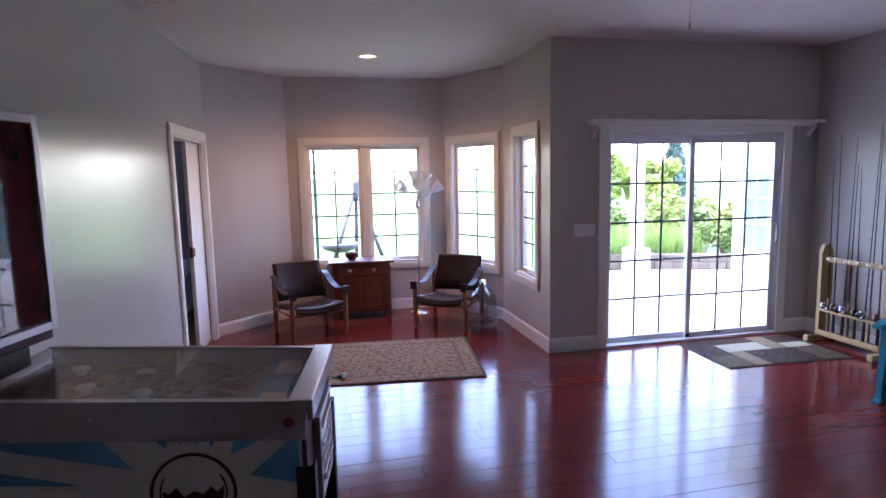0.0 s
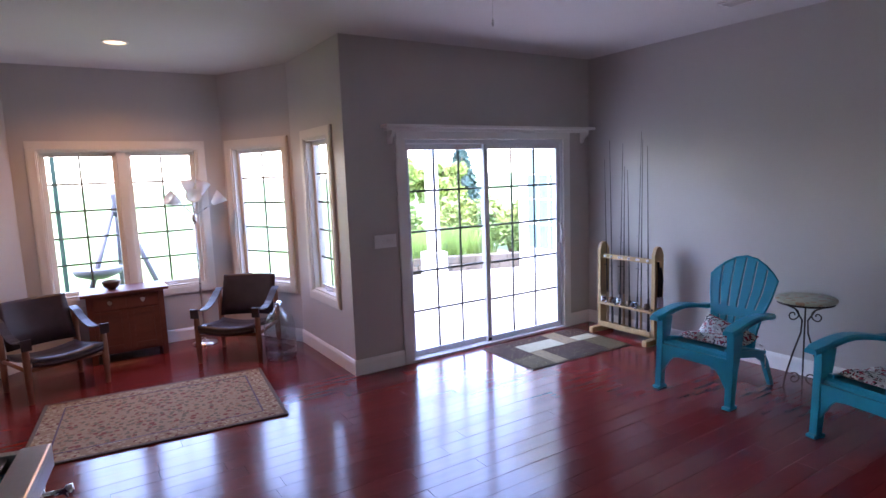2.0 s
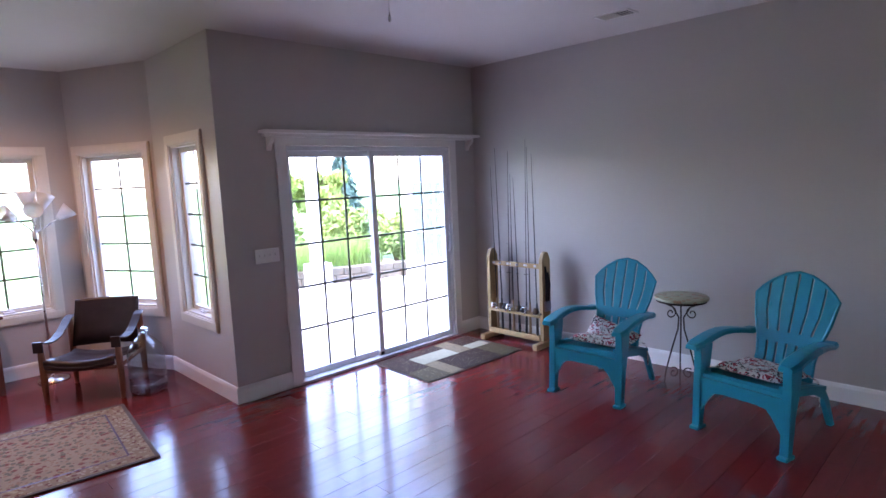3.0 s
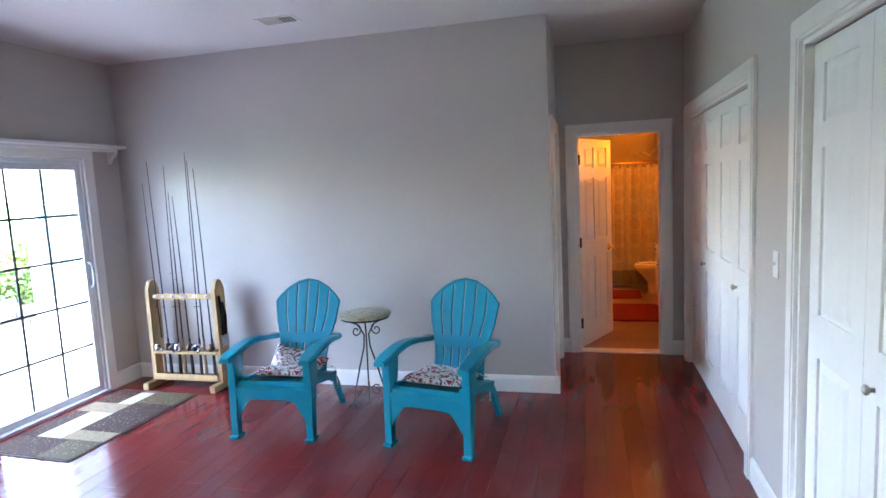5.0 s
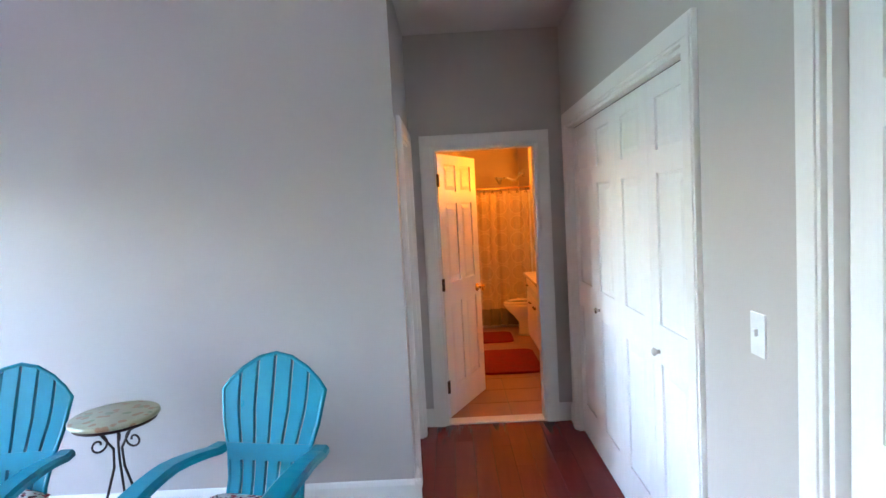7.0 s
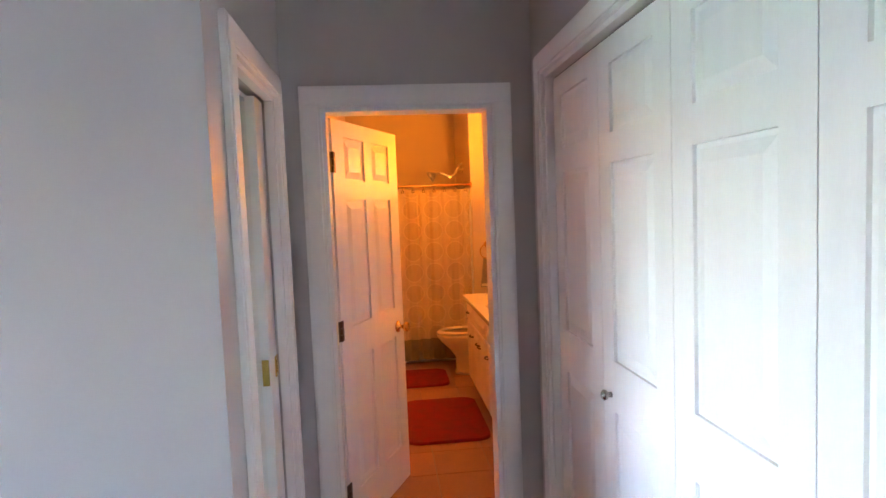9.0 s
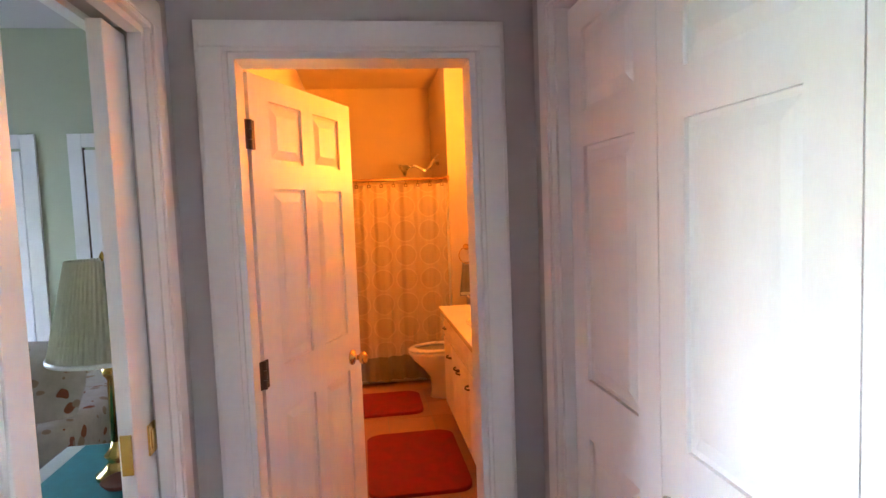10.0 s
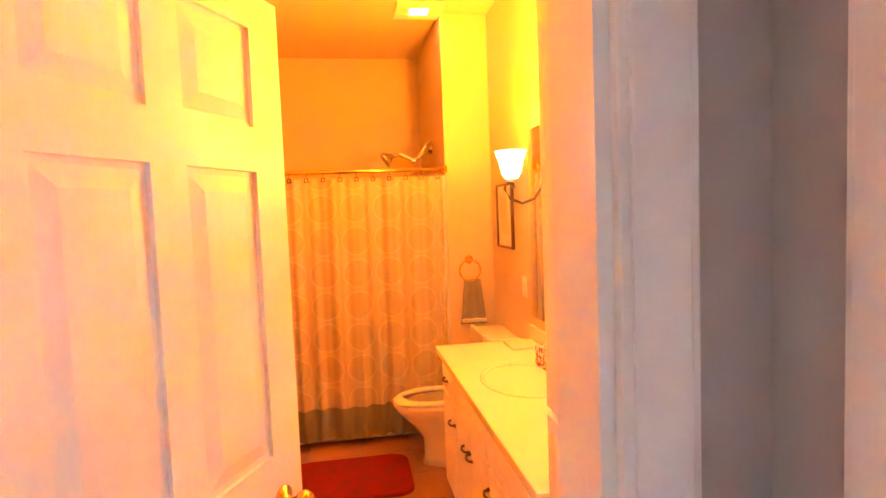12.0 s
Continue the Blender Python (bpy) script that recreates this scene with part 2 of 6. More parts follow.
def curtain_cloth():
    m = mat("curtain_medallion", (0.48, 0.41, 0.32), 0.85, scale=12, vary=0.06, grain=500, bump=0.2)
    n, l, b = nodes_of(m)
    col = b.inputs["Base Color"].links[0].from_socket
    tc, sp = plain_coords(n, l)
    cell = 0.21
    fy = math_node(n, l, "SUBTRACT", math_node(n, l, "FRACT", math_node(n, l, "DIVIDE", sp.outputs[1], cell)), 0.5)
    fz = math_node(n, l, "SUBTRACT", math_node(n, l, "FRACT", math_node(n, l, "DIVIDE", sp.outputs[2], cell)), 0.5)
    r = math_node(n, l, "SQRT", math_node(n, l, "ADD", math_node(n, l, "MULTIPLY", fy, fy), math_node(n, l, "MULTIPLY", fz, fz)))
    rings = math_node(n, l, "LESS_THAN", math_node(n, l, "ABSOLUTE", math_node(n, l, "SUBTRACT", r, 0.435)), 0.028)
    inside = math_node(n, l, "LESS_THAN", r, 0.47)
    for mask, c in ((inside, (0.445, 0.375, 0.29)), (math_node(n, l, "MULTIPLY", rings, inside), (0.54, 0.47, 0.38))):
        mx = n.new("ShaderNodeMixRGB")
        mx.inputs[2].default_value = (*c, 1)
        l.new(mask, mx.inputs[0])
        l.new(col, mx.inputs[1])
        col = mx.outputs[0]
    l.new(col, b.inputs["Base Color"])
    return m


CURTAIN = curtain_cloth()
CURTBAND = mat("curtain_band", (0.20, 0.185, 0.16), 0.85, scale=12, vary=0.08, grain=500, bump=0.2)
GLOW_CAN = glow("lamp_face", (1.0, 0.72, 0.38), 0.09)
GLOW_BATH = glow("bath_lamp_face", (1.0, 0.70, 0.25), 0.16)
MIRROR = mat("mirror", (0.9, 0.9, 0.9), 0.02, metal=1.0, vary=0.0, bump=0.0)


# ---- mesh helpers ----
def box(bm, lo, hi, m=None, bevel=0.0):
    r = bmesh.ops.create_cube(bm, size=1)
    vs = r["verts"]
    s = Matrix.Translation([(a + b) / 2 for a, b in zip(lo, hi)]) @ Matrix.Diagonal([abs(b - a) for a, b in zip(lo, hi)] + [1])
    bmesh.ops.transform(bm, matrix=s, verts=vs)
    if bevel:
        es = list({e for v in vs for e in v.link_edges})
        r = bmesh.ops.bevel(bm, geom=es, offset=bevel, segments=2, affect="EDGES", profile=0.6)
        vs = list({v for f in r["faces"] for v in f.verts} | {v for v in vs if v.is_valid})
    if m is not None:
        bmesh.ops.transform(bm, matrix=m, verts=vs)
    return bm


def prism(bm, pts, depth, m=None, bevel=0.0):
    """A flat outline in x and y, given depth along z."""
    a = [bm.verts.new((x, y, 0)) for x, y in pts]
    b = [bm.verts.new((x, y, depth)) for x, y in pts]
    k = len(pts)
    bm.faces.new(a[::-1])
    bm.faces.new(b)
    for i in range(k):
        bm.faces.new((a[i], a[(i + 1) % k], b[(i + 1) % k], b[i]))
    vs = a + b
    if bevel:
        es = [e for v in b for e in v.link_edges if e.other_vert(v) in b]
        r = bmesh.ops.bevel(bm, geom=list(set(es)), offset=bevel, segments=2, affect="EDGES", profile=0.6)
        vs = list({v for f in r["faces"] for v in f.verts} | {v for v in vs if v.is_valid})
    if m is not None:
        bmesh.ops.transform(bm, matrix=m, verts=vs)
    return bm


def lathe(bm, prof, m=None, seg=28, caps=True):
    """A turned shape: (radius, height) from the bottom up."""
    rings = []
    for r, z in prof:
        rings.append([bm.verts.new((max(r, 1e-4) * math.cos(2 * math.pi * i / seg), max(r, 1e-4) * math.sin(2 * math.pi * i / seg), z)) for i in range(seg)])
    fs = []
    for a, b in zip(rings, rings[1:]):
        for i in range(seg):
            fs.append(bm.faces.new((a[i], a[(i + 1) % seg], b[(i + 1) % seg], b[i])))
    for f in fs:
        f.smooth = True
    if caps:
        bm.faces.new(rings[0][::-1])
        bm.faces.new(rings[-1])
    if m is not None:
        bmesh.ops.transform(bm, matrix=m, verts=[v for r in rings for v in r])
    return bm


def tube(bm, pts, radius, seg=8, m=None, flat=1.0):
    pts = [Vector(p) for p in pts]
    rad = radius if isinstance(radius, (list, tuple)) else [radius] * len(pts)
    rings = []
    up = Vector((0.13, 0.31, 0.94))
    for i, p in enumerate(pts):
        d = (pts[min(i + 1, len(pts) - 1)] - pts[max(i - 1, 0)]).normalized()
        s = d.cross(up)
        if s.length < 0.05:
            s = d.cross(Vector((1, 0, 0)))
        s.normalize()
        t = s.cross(d)
        rings.append([bm.verts.new(p + rad[i] * (s * math.cos(2 * math.pi * k / seg) + flat * t * math.sin(2 * math.pi * k / seg))) for k in range(seg)])
    for a, b in zip(rings, rings[1:]):
        for k in range(seg):
            bm.faces.new((a[k], a[(k + 1) % seg], b[(k + 1) % seg], b[k])).smooth = True
    bm.faces.new(rings[0][::-1])
    bm.faces.new(rings[-1])
    if m is not None:
        bmesh.ops.transform(bm, matrix=m, verts=[v for r in rings for v in r])
    return bm


def part(name, bm, material, parent=None, label="", smooth=False):
    bmesh.ops.recalc_face_normals(bm, faces=bm.faces)
    me = bpy.data.meshes.new(name)
    if smooth:
        for f in bm.faces:
            f.smooth = True
    bm.to_mesh(me)
    bm.free()
    me.materials.append(material)
    ob = new(name, me)
    if parent is not None:
        ob.parent = parent
    if label:
        tagged(ob, label)
    return ob


def thing(name, m, label, category, group="", kind=""):
    ob = new(name)
    ob.matrix_world = m
    return tagged(ob, label, category, group, kind)


def solid(name, lo, hi, material, label, category="", kind="structure", bevel=0.0):
    ob = part(name, box(bmesh.new(), lo, hi, bevel=bevel), material)
    return tagged(ob, label, category or name, "", kind)


B = bmesh.new

# ---- large structure ----
H = 2.83


def wall_frame(p0, p1):
    """x along the wall, y outwards from the room, z up."""
    d = Vector((p1[0] - p0[0], p1[1] - p0[1]))
    return pose(p0[0], p0[1], 0, 0, 0, math.degrees(math.atan2(d.y, d.x))), d.length


def wall(name, p0, p1, label, openings=(), start=0.0, extra=0.12, thick=0.12, material=None, z0=-0.1, z1=2.95):
    m, length = wall_frame(p0, p1)
    bm = B()
    x = start
    for a, b, lo, hi in sorted(openings):
        box(bm, (x, 0, z0), (a, thick, z1))
        if lo > z0:
            box(bm, (a, 0, z0), (b, thick, lo))
        box(bm, (a, 0, hi), (b, thick, z1))
        x = b
    box(bm, (x, 0, z0), (length + extra, thick, z1))
    ob = part(name, bm, material or PAINT)
    ob.matrix_world = m
    return tagged(ob, label, "wall", "", "structure"), m


def base_run(p0, p1, spans):
    m, _ = wall_frame(p0, p1)
    for a, b in spans:
        bm = B()
        prism(bm, [(0, 0), (-0.016, 0), (-0.016, 0.105), (-0.010, 0.125), (-0.004, 0.133), (0, 0.133)], b - a, pose(a, 0, 0) @ Matrix(((0, 0, 1, 0), (1, 0, 0, 0), (0, 1, 0, 0), (0, 0, 0, 1))))
        ob = part("baseboard", bm, TRIM)
        ob.matrix_world = m
        tagged(ob, "white painted wooden baseboard along the wall", "baseboard", "", "structure")


def casing_profile(bm, a, b, z, foot=0.0, w=0.09, sill=False, depth=0.02):
    """Mitred casing round an opening from a to b up to z, on the room side."""
    lo = foot
    for step, (inset, d) in enumerate(((0.0, depth), (0.012, depth + 0.006))):
        if not sill:
            pieces = [((a - w + inset, lo), (a - inset, z + inset)), ((b + inset, lo), (b + w - inset, z + inset)), ((a - w + inset, z + inset), (b + w - inset, z + w - inset))]
        else:
            pieces = [((a - w + inset, lo - inset), (a - inset, z + inset)), ((b + inset, lo - inset), (b + w - inset, z + inset)), ((a - w + inset, z + inset), (b + w - inset, z + w - inset)), ((a - w + inset, lo - w + inset), (b + w - inset, lo - inset))]
        for (x0, q0), (x1, q1) in pieces:
            box(bm, (x0, -d, q0), (x1, 0.0 if step == 0 else -depth + 0.001, q1), bevel=0.003)
    return bm


def jamb_lining(bm, a, b, z, t=0.12, foot=0.0, thick=0.018):
    box(bm, (a, -0.004, foot), (a + thick, t + 0.004, z))
    box(bm, (b - thick, -0.004, foot), (b, t + 0.004, z))
    box(bm, (a + thick, -0.004, z - thick), (b - thick, t + 0.004, z))
    return bm


# plan corners, clockwise
P = dict(a=(-1.413, -2.5), b=(-0.87, 6.55), c=(-0.09, 7.27), d=(1.80, 7.27), e=(2.26, 6.35), f=(2.26, 5.03), g=(5.09, 5.03), h=(5.09, 1.22), i=(6.185, 1.22), j=(6.185, 0.125), k=(1.1, 0.125), l=(1.1, -2.5))
WL = (Vector(P["b"]) - Vector(P["a"])).length
DL0, DL1 = WL - 1.17, WL - 0.12
wall_w, MW = wall("wall_west", P["a"], P["b"], "long greige painted wall with a satin sheen and a pocket door", [(DL0, DL1, -0.1, 2.04)], material=PAINT_W)
wall("wall_bay_plain", P["b"], P["c"], "greige painted angled wall of the window bay")
_, M1 = wall("wall_bay_back", P["c"], P["d"], "greige painted back wall of the bay around a twin window", [(0.21, 1.61, 0.60, 2.04)])
_, M2 = wall("wall_bay_angled", P["d"], P["e"], "greige angled bay wall around a narrow window", [(0.14, 0.90, 0.60, 2.04)])
_, M3 = wall("wall_bay_side", P["e"], P["f"], "greige side wall of the bay around a narrow window", [(0.42, 0.99, 0.62, 2.05)], extra=0.0)
_, M4 = wall("wall_north", P["f"], P["g"], "greige painted wall around the sliding patio door", [(0.54, 2.46, -0.1, 2.0)], start=0.12)
_, M5 = wall("wall_east", P["g"], P["h"], "greige painted wall behind the blue chairs", extra=0.0)
_, M6 = wall("wall_hall_north", P["h"], P["i"], "greige hall wall with a pocket door opening", [(0.24, 0.89, -0.1, 2.04)], start=0.12)
_, M7 = wall("wall_hall_end", P["i"], (6.185, -0.40), "greige hall end wall around the bathroom door", [(0.165, 0.905, -0.1, 2.03)])
_, M8 = wall("wall_south", P["j"], P["k"], "greige hall wall with two closet openings", [(0.205, 2.175, -0.1, 2.11), (2.905, 4.875, -0.1, 2.13)], extra=0.0)
wall("wall_south_return", P["k"], P["l"], "greige painted return wall behind the closets", start=0.12)
wall("wall_rear", P["l"], P["a"], "plain greige wall closing the room")
solid("ceiling", (-1.7, -2.7, H), (6.25, 5.14, H + 0.12), CEIL, "flat off-white painted ceiling of the room", "ceiling")
solid("ceiling_bay", (-1.3, 5.14, H), (2.37, 7.38, H + 0.12), CEIL, "flat off-white painted ceiling of the bay", "ceiling")
solid("subfloor", (-1.45, -2.6, -0.12), (6.30, 5.14, -0.016), BARK, "dark floor base under the planks", "floor")
solid("subfloor_bay", (-1.3, 5.14, -0.12), (2.37, 7.38, -0.016), BARK, "dark floor base under the planks", "floor")
# unseen wall behind the closed doors, closet shade put into its grey
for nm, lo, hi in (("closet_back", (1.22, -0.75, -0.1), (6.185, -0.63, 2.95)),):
    solid(nm, lo, hi, SHADED_WALL, "plain wall closing the closets", "wall")

base_run(P["a"], P["b"], [(0, DL0 - 0.09)])
base_run(P["b"], P["c"], [(0.01, 1.05)])
base_run(P["c"], P["d"], [(0, 1.89)])
base_run(P["d"], P["e"], [(0, 1.02)])
base_run(P["e"], P["f"], [(0, 1.335)])
base_run(P["f"], P["g"], [(-0.016, 0.485), (2.515, 2.83)])
base_run(P["g"], P["h"], [(0, 3.845)])
base_run(P["h"], P["i"], [(-0.016, 0.15), (0.98, 1.095)])
base_run(P["i"], P["j"], [(0, 0.075), (0.995, 1.09)])
base_run(P["j"], P["k"], [(0, 0.115), (2.265, 2.815), (4.965, 5.085)])


def trim_set(name, m, bm, label, material=None):
    ob = part(name, bm, material or TRIM)
    ob.matrix_world = m
    return tagged(ob, label, "door trim" if "door" in label else "trim", "", "structure")


for m, a, b, z, lab in ((MW, DL0, DL1, 2.04, "white painted casing of the pocket door"), (M6, 0.24, 0.89, 2.04, "white painted casing of the hall pocket door"), (M7, 0.165, 0.905, 2.03, "white painted casing of the bathroom door"), (M8, 0.205, 2.175, 2.11, "white painted casing of the closet doors"), (M8, 2.905, 4.875, 2.13, "white painted casing of the closet doors")):
    bm = casing_profile(B(), a, b, z)
    if m is M6 or m is MW:
        # a pocket door's far jamb and head are split by the slot of the leaf
        box(bm, (a, -0.004, 0.0), (a + 0.018, 0.124, z))
        for y0, y1 in ((-0.004, 0.030), (0.090, 0.124)):
            box(bm, (b - 0.018, y0, 0.0), (b, y1, z))
            box(bm, (a + 0.018, y0, z - 0.018), (b - 0.018, y1, z))
    else:
        jamb_lining(bm, a, b, z)
    trim_set("trim", m, bm, lab)


# ---- windows ----
def grid_bars(bm, x0, x1, z0, z1, cols, rows, y, t=0.019):
    for i in range(1, cols):
        x = x0 + (x1 - x0) * i / cols
        box(bm, (x - t / 2, y - 0.004, z0), (x + t / 2, y + 0.004, z1))
    for i in range(1, rows):
        z = z0 + (z1 - z0) * i / rows
        box(bm, (x0, y - 0.0045, z - t / 2), (x1, y + 0.0045, z + t / 2))
    return bm


def ring(bm, x0, x1, z0, z1, w, y0, y1, bevel=0.003):
    box(bm, (x0, y0, z0), (x0 + w, y1, z1), bevel=bevel)
    box(bm, (x1 - w, y0, z0), (x1, y1, z1), bevel=bevel)
    box(bm, (x0 + w, y0, z0), (x1 - w, y1, z0 + w), bevel=bevel)
    box(bm, (x0 + w, y0, z1 - w), (x1 - w, y1, z1), bevel=bevel)
    return bm


def window(name, m, a, b, z0, z1, sashes, cols, rows, label):
    w = thing(name, m, label, "window", "", "structure")
    bm = casing_profile(B(), a, b, z1, foot=z0, sill=True)
    part("window_casing", bm, WINTRIM, w)
    bm = B()
    box(bm, (a, -0.002, z0), (a + 0.015, 0.13, z1))
    box(bm, (b - 0.015, -0.002, z0), (b, 0.13, z1))
    box(bm, (a + 0.015, -0.002, z1 - 0.015), (b - 0.015, 0.13, z1))
    box(bm, (a + 0.015, -0.008, z0), (b - 0.015, 0.13, z0 + 0.018))
    part("window_frame", bm, WINTRIM, w)
    a, b, z0, z1 = a + 0.015, b - 0.015, z0 + 0.018, z1 - 0.015
    post = 0.085
    wid = (b - a - post * (sashes - 1)) / sashes
    for i in range(sashes):
        x0 = a + i * (wid + post)
        if i:
            part("mullion_post", box(B(), (x0 - post, 0.02, z0), (x0, 0.12, z1), bevel=0.004), WINTRIM, w)
        s = part("sash", ring(B(), x0, x0 + wid, z0, z1, 0.042, 0.055, 0.095), WINTRIM, w)
        gx0, gx1, gz0, gz1 = x0 + 0.042, x0 + wid - 0.042, z0 + 0.042, z1 - 0.042
        g = part("pane", box(B(), (gx0, 0.073, gz0), (gx1, 0.077, gz1)), GLASS, s)
        g.visible_shadow = False
        part("muntins", grid_bars(B(), gx0, gx1, gz0, gz1, cols, rows, 0.075), MUNTIN, s)
        c = B()
        box(c, (x0 + wid / 2 - 0.045, 0.02, z0 + 0.0), (x0 + wid / 2 + 0.045, 0.055, z0 + 0.018), bevel=0.004)
        tube(c, [(x0 + wid / 2 + 0.03, 0.03, z0 + 0.02), (x0 + wid / 2 - 0.01, 0.02, z0 + 0.035), (x0 + wid / 2 - 0.06, 0.02, z0 + 0.03)], 0.006)
        part("crank_handle", c, VINYL, s)
    return w


window("window_1", M1, 0.21, 1.61, 0.60, 2.04, 2, 2, 5, "twin casement window with cream wooden casing and dark grid")
window("window_2", M2, 0.14, 0.90, 0.60, 2.04, 1, 2, 5, "narrow casement window with cream wooden casing")
window("window_3", M3, 0.42, 0.99, 0.62, 2.05, 1, 2, 5, "narrow casement window with cream wooden casing")

# sliding patio door
sd = thing("door_2", M4, "white vinyl sliding patio door with dark grid, closed", "patio door", "", "structure")
bm = B()
box(bm, (0.47, -0.022, 0), (0.56, 0.0, 2.0), bevel=0.003)
box(bm, (2.44, -0.022, 0), (2.53, 0.0, 2.0), bevel=0.003)
box(bm, (0.47, -0.024, 2.0), (2.53, 0.0, 2.065), bevel=0.003)
part("door_casing", bm, TRIM, sd)
bm = ring(B(), 0.545, 2.455, -0.02, 1.995, 0.035, 0.0, 0.13)
box(bm, (0.545, -0.03, -0.01), (2.455, 0.12, 0.022), bevel=0.003)
part("door_frame", bm, VINYL, sd)
for x0, x1, y, nm in ((0.58, 1.50, 0.08, "fixed_panel"), (1.43, 2.42, 0.035, "sliding_panel")):
    s = part(nm, ring(B(), x0, x1, 0.022, 1.96, 0.052, y - 0.018, y + 0.018), VINYL, sd)
    g = part("pane", box(B(), (x0 + 0.052, y - 0.003, 0.074), (x1 - 0.052, y + 0.003, 1.908)), GLASS, s)
    g.visible_shadow = False
    part("muntins", grid_bars(B(), x0 + 0.052, x1 - 0.052, 0.074, 1.908, 3, 5, y), MUNTIN, s)
    if nm == "sliding_panel":
        part("door_pull", tube(B(), [(2.40, y - 0.018, 0.92), (2.40, y - 0.055, 0.95), (2.40, y - 0.06, 1.03), (2.40, y - 0.055, 1.11), (2.40, y - 0.018, 1.14)], 0.011), VINYL, s)
        part("door_lock", box(B(), (1.432, y - 0.024, 0.03), (1.47, y - 0.018, 0.06)), BLACK, s)

shelf = thing("wall_shelf", M4, "long white wooden ledge shelf above the patio door", "shelf")
bm = box(B(), (0.34, -0.115, 2.092), (2.815, 0.0, 2.118), bevel=0.004)
box(bm, (0.37, -0.05, 2.066), (2.78, -0.0, 2.092), bevel=0.003)
part("board", bm, TRIM, shelf)
for x in (0.40, 2.70):
    part("bracket", prism(B(), [(0, 0), (0, -0.11), (0.022, -0.10), (0.035, -0.065), (0.07, -0.04), (0.09, -0.015), (0.09, 0)], 0.035, pose(x, 0, 2.068) @ Matrix(((0, 0, 1, 0), (-1, 0, 0, 0), (0, 1, 0, 0), (0, 0, 0, 1)))), TRIM, shelf)


# ---- panelled doors ----
def panel_field(bm, x0, x1, z0, z1, y, sign):
    """A raised field: sloped edges up to a flat face. sign: which way it faces."""
    i = 0.032
    v = [bm.verts.new(p) for p in ((x0, y, z0), (x1, y, z0), (x1, y, z1), (x0, y, z1))]
    q = [bm.verts.new(p) for p in ((x0 + i, y + sign * 0.009, z0 + i), (x1 - i, y + sign * 0.009, z0 + i), (x1 - i, y + sign * 0.009, z1 - i), (x0 + i, y + sign * 0.009, z1 - i))]
    bm.faces.new(q)
    for k in range(4):
        bm.faces.new((v[k], v[(k + 1) % 4], q[(k + 1) % 4], q[k]))
    bm.faces.new(v[::-1])


def panel_leaf(name, w, h, cols, parent, both=True, t=0.035):
    """A moulded door leaf, x along it, y its thickness, with six or three raised panels."""
    stile, rec = (0.11 if cols == 2 else 0.095), 0.010
    rows = [(0.22, 0.43 * h), (0.51 * h, 0.815 * h), (0.86 * h, 0.962 * h)]
    mid = 0.085
    pw = (w - 2 * stile - mid * (cols - 1)) / cols
    xs = [(stile + i * (pw + mid), stile + i * (pw + mid) + pw) for i in range(cols)]
    bm = B()
    box(bm, (0, rec, 0), (w, t - rec, h))
    for y0, y1 in ((0, rec), (t - rec, t)) if both else ((0, rec),):
        edges = [0] + [v for x in xs for v in x] + [w]
        for i in range(0, len(edges), 2):
            box(bm, (edges[i], y0, 0), (edges[i + 1], y1, h))
        zs = [0] + [v for r in rows for v in r] + [h]
        for x0, x1 in xs:
            for i in range(0, len(zs), 2):
                box(bm, (x0, y0, zs[i]), (x1, y1, zs[i + 1]))
    leaf = part(name, bm, DOORW, parent)
    for x0, x1 in xs:
        for z0, z1 in rows:
            bm = B()
            panel_field(bm, x0 + 0.012, x1 - 0.012, z0 + 0.012, z1 - 0.012, rec, -1)
            if both:
                panel_field(bm, x0 + 0.012, x1 - 0.012, z0 + 0.012, z1 - 0.012, t - rec, 1)
            part("panel", bm, DOORW, leaf)
    return leaf


def knob_set(parent, x, z, y0, y1, material):
    bm = B()
    for y, s in ((y0, -1), (y1, 1)):
        m = pose(x, y, z, 90 if s < 0 else -90)
        lathe(bm, [(0.033, 0), (0.033, 0.006), (0.012, 0.012), (0.011, 0.035), (0.024, 0.042), (0.028, 0.055), (0.022, 0.068), (0.0, 0.070)], m, 20)
    return part("door_knob", bm, material, parent, "polished brass door knob", True)


# bathroom door, hinged on its north jamb, standing open into the bathroom
bd = thing("door_1", pose(6.318, 1.027, 0.008, 0, 0, -25), "white six-panel bathroom door standing open", "door", "", "structure")
leaf = panel_leaf("leaf", 0.726, 2.0, 2, bd)
knob_set(leaf, 0.64, 0.91, 0.0, 0.035, BRASS)
for z in (0.24, 1.02, 1.80):
    bm = box(B(), (-0.036, -0.006, z - 0.047), (0.016, -0.001, z + 0.047), bevel=0.002)
    for k in range(3):
        lathe(bm, [(0.006, z - 0.047 + k * 0.032), (0.0075, z - 0.045 + k * 0.032), (0.0075, z - 0.019 + k * 0.032), (0.006, z - 0.017 + k * 0.032)], pose(-0.012, -0.008, 0), 12)
    part("hinge", bm, BRONZE, bd, "dark bronze hinge")
solid("threshold", (6.185, 0.318, 0.0), (6.305, 1.052, 0.012), TRIM, "pale threshold strip in the bathroom doorway", "trim", bevel=0.003)


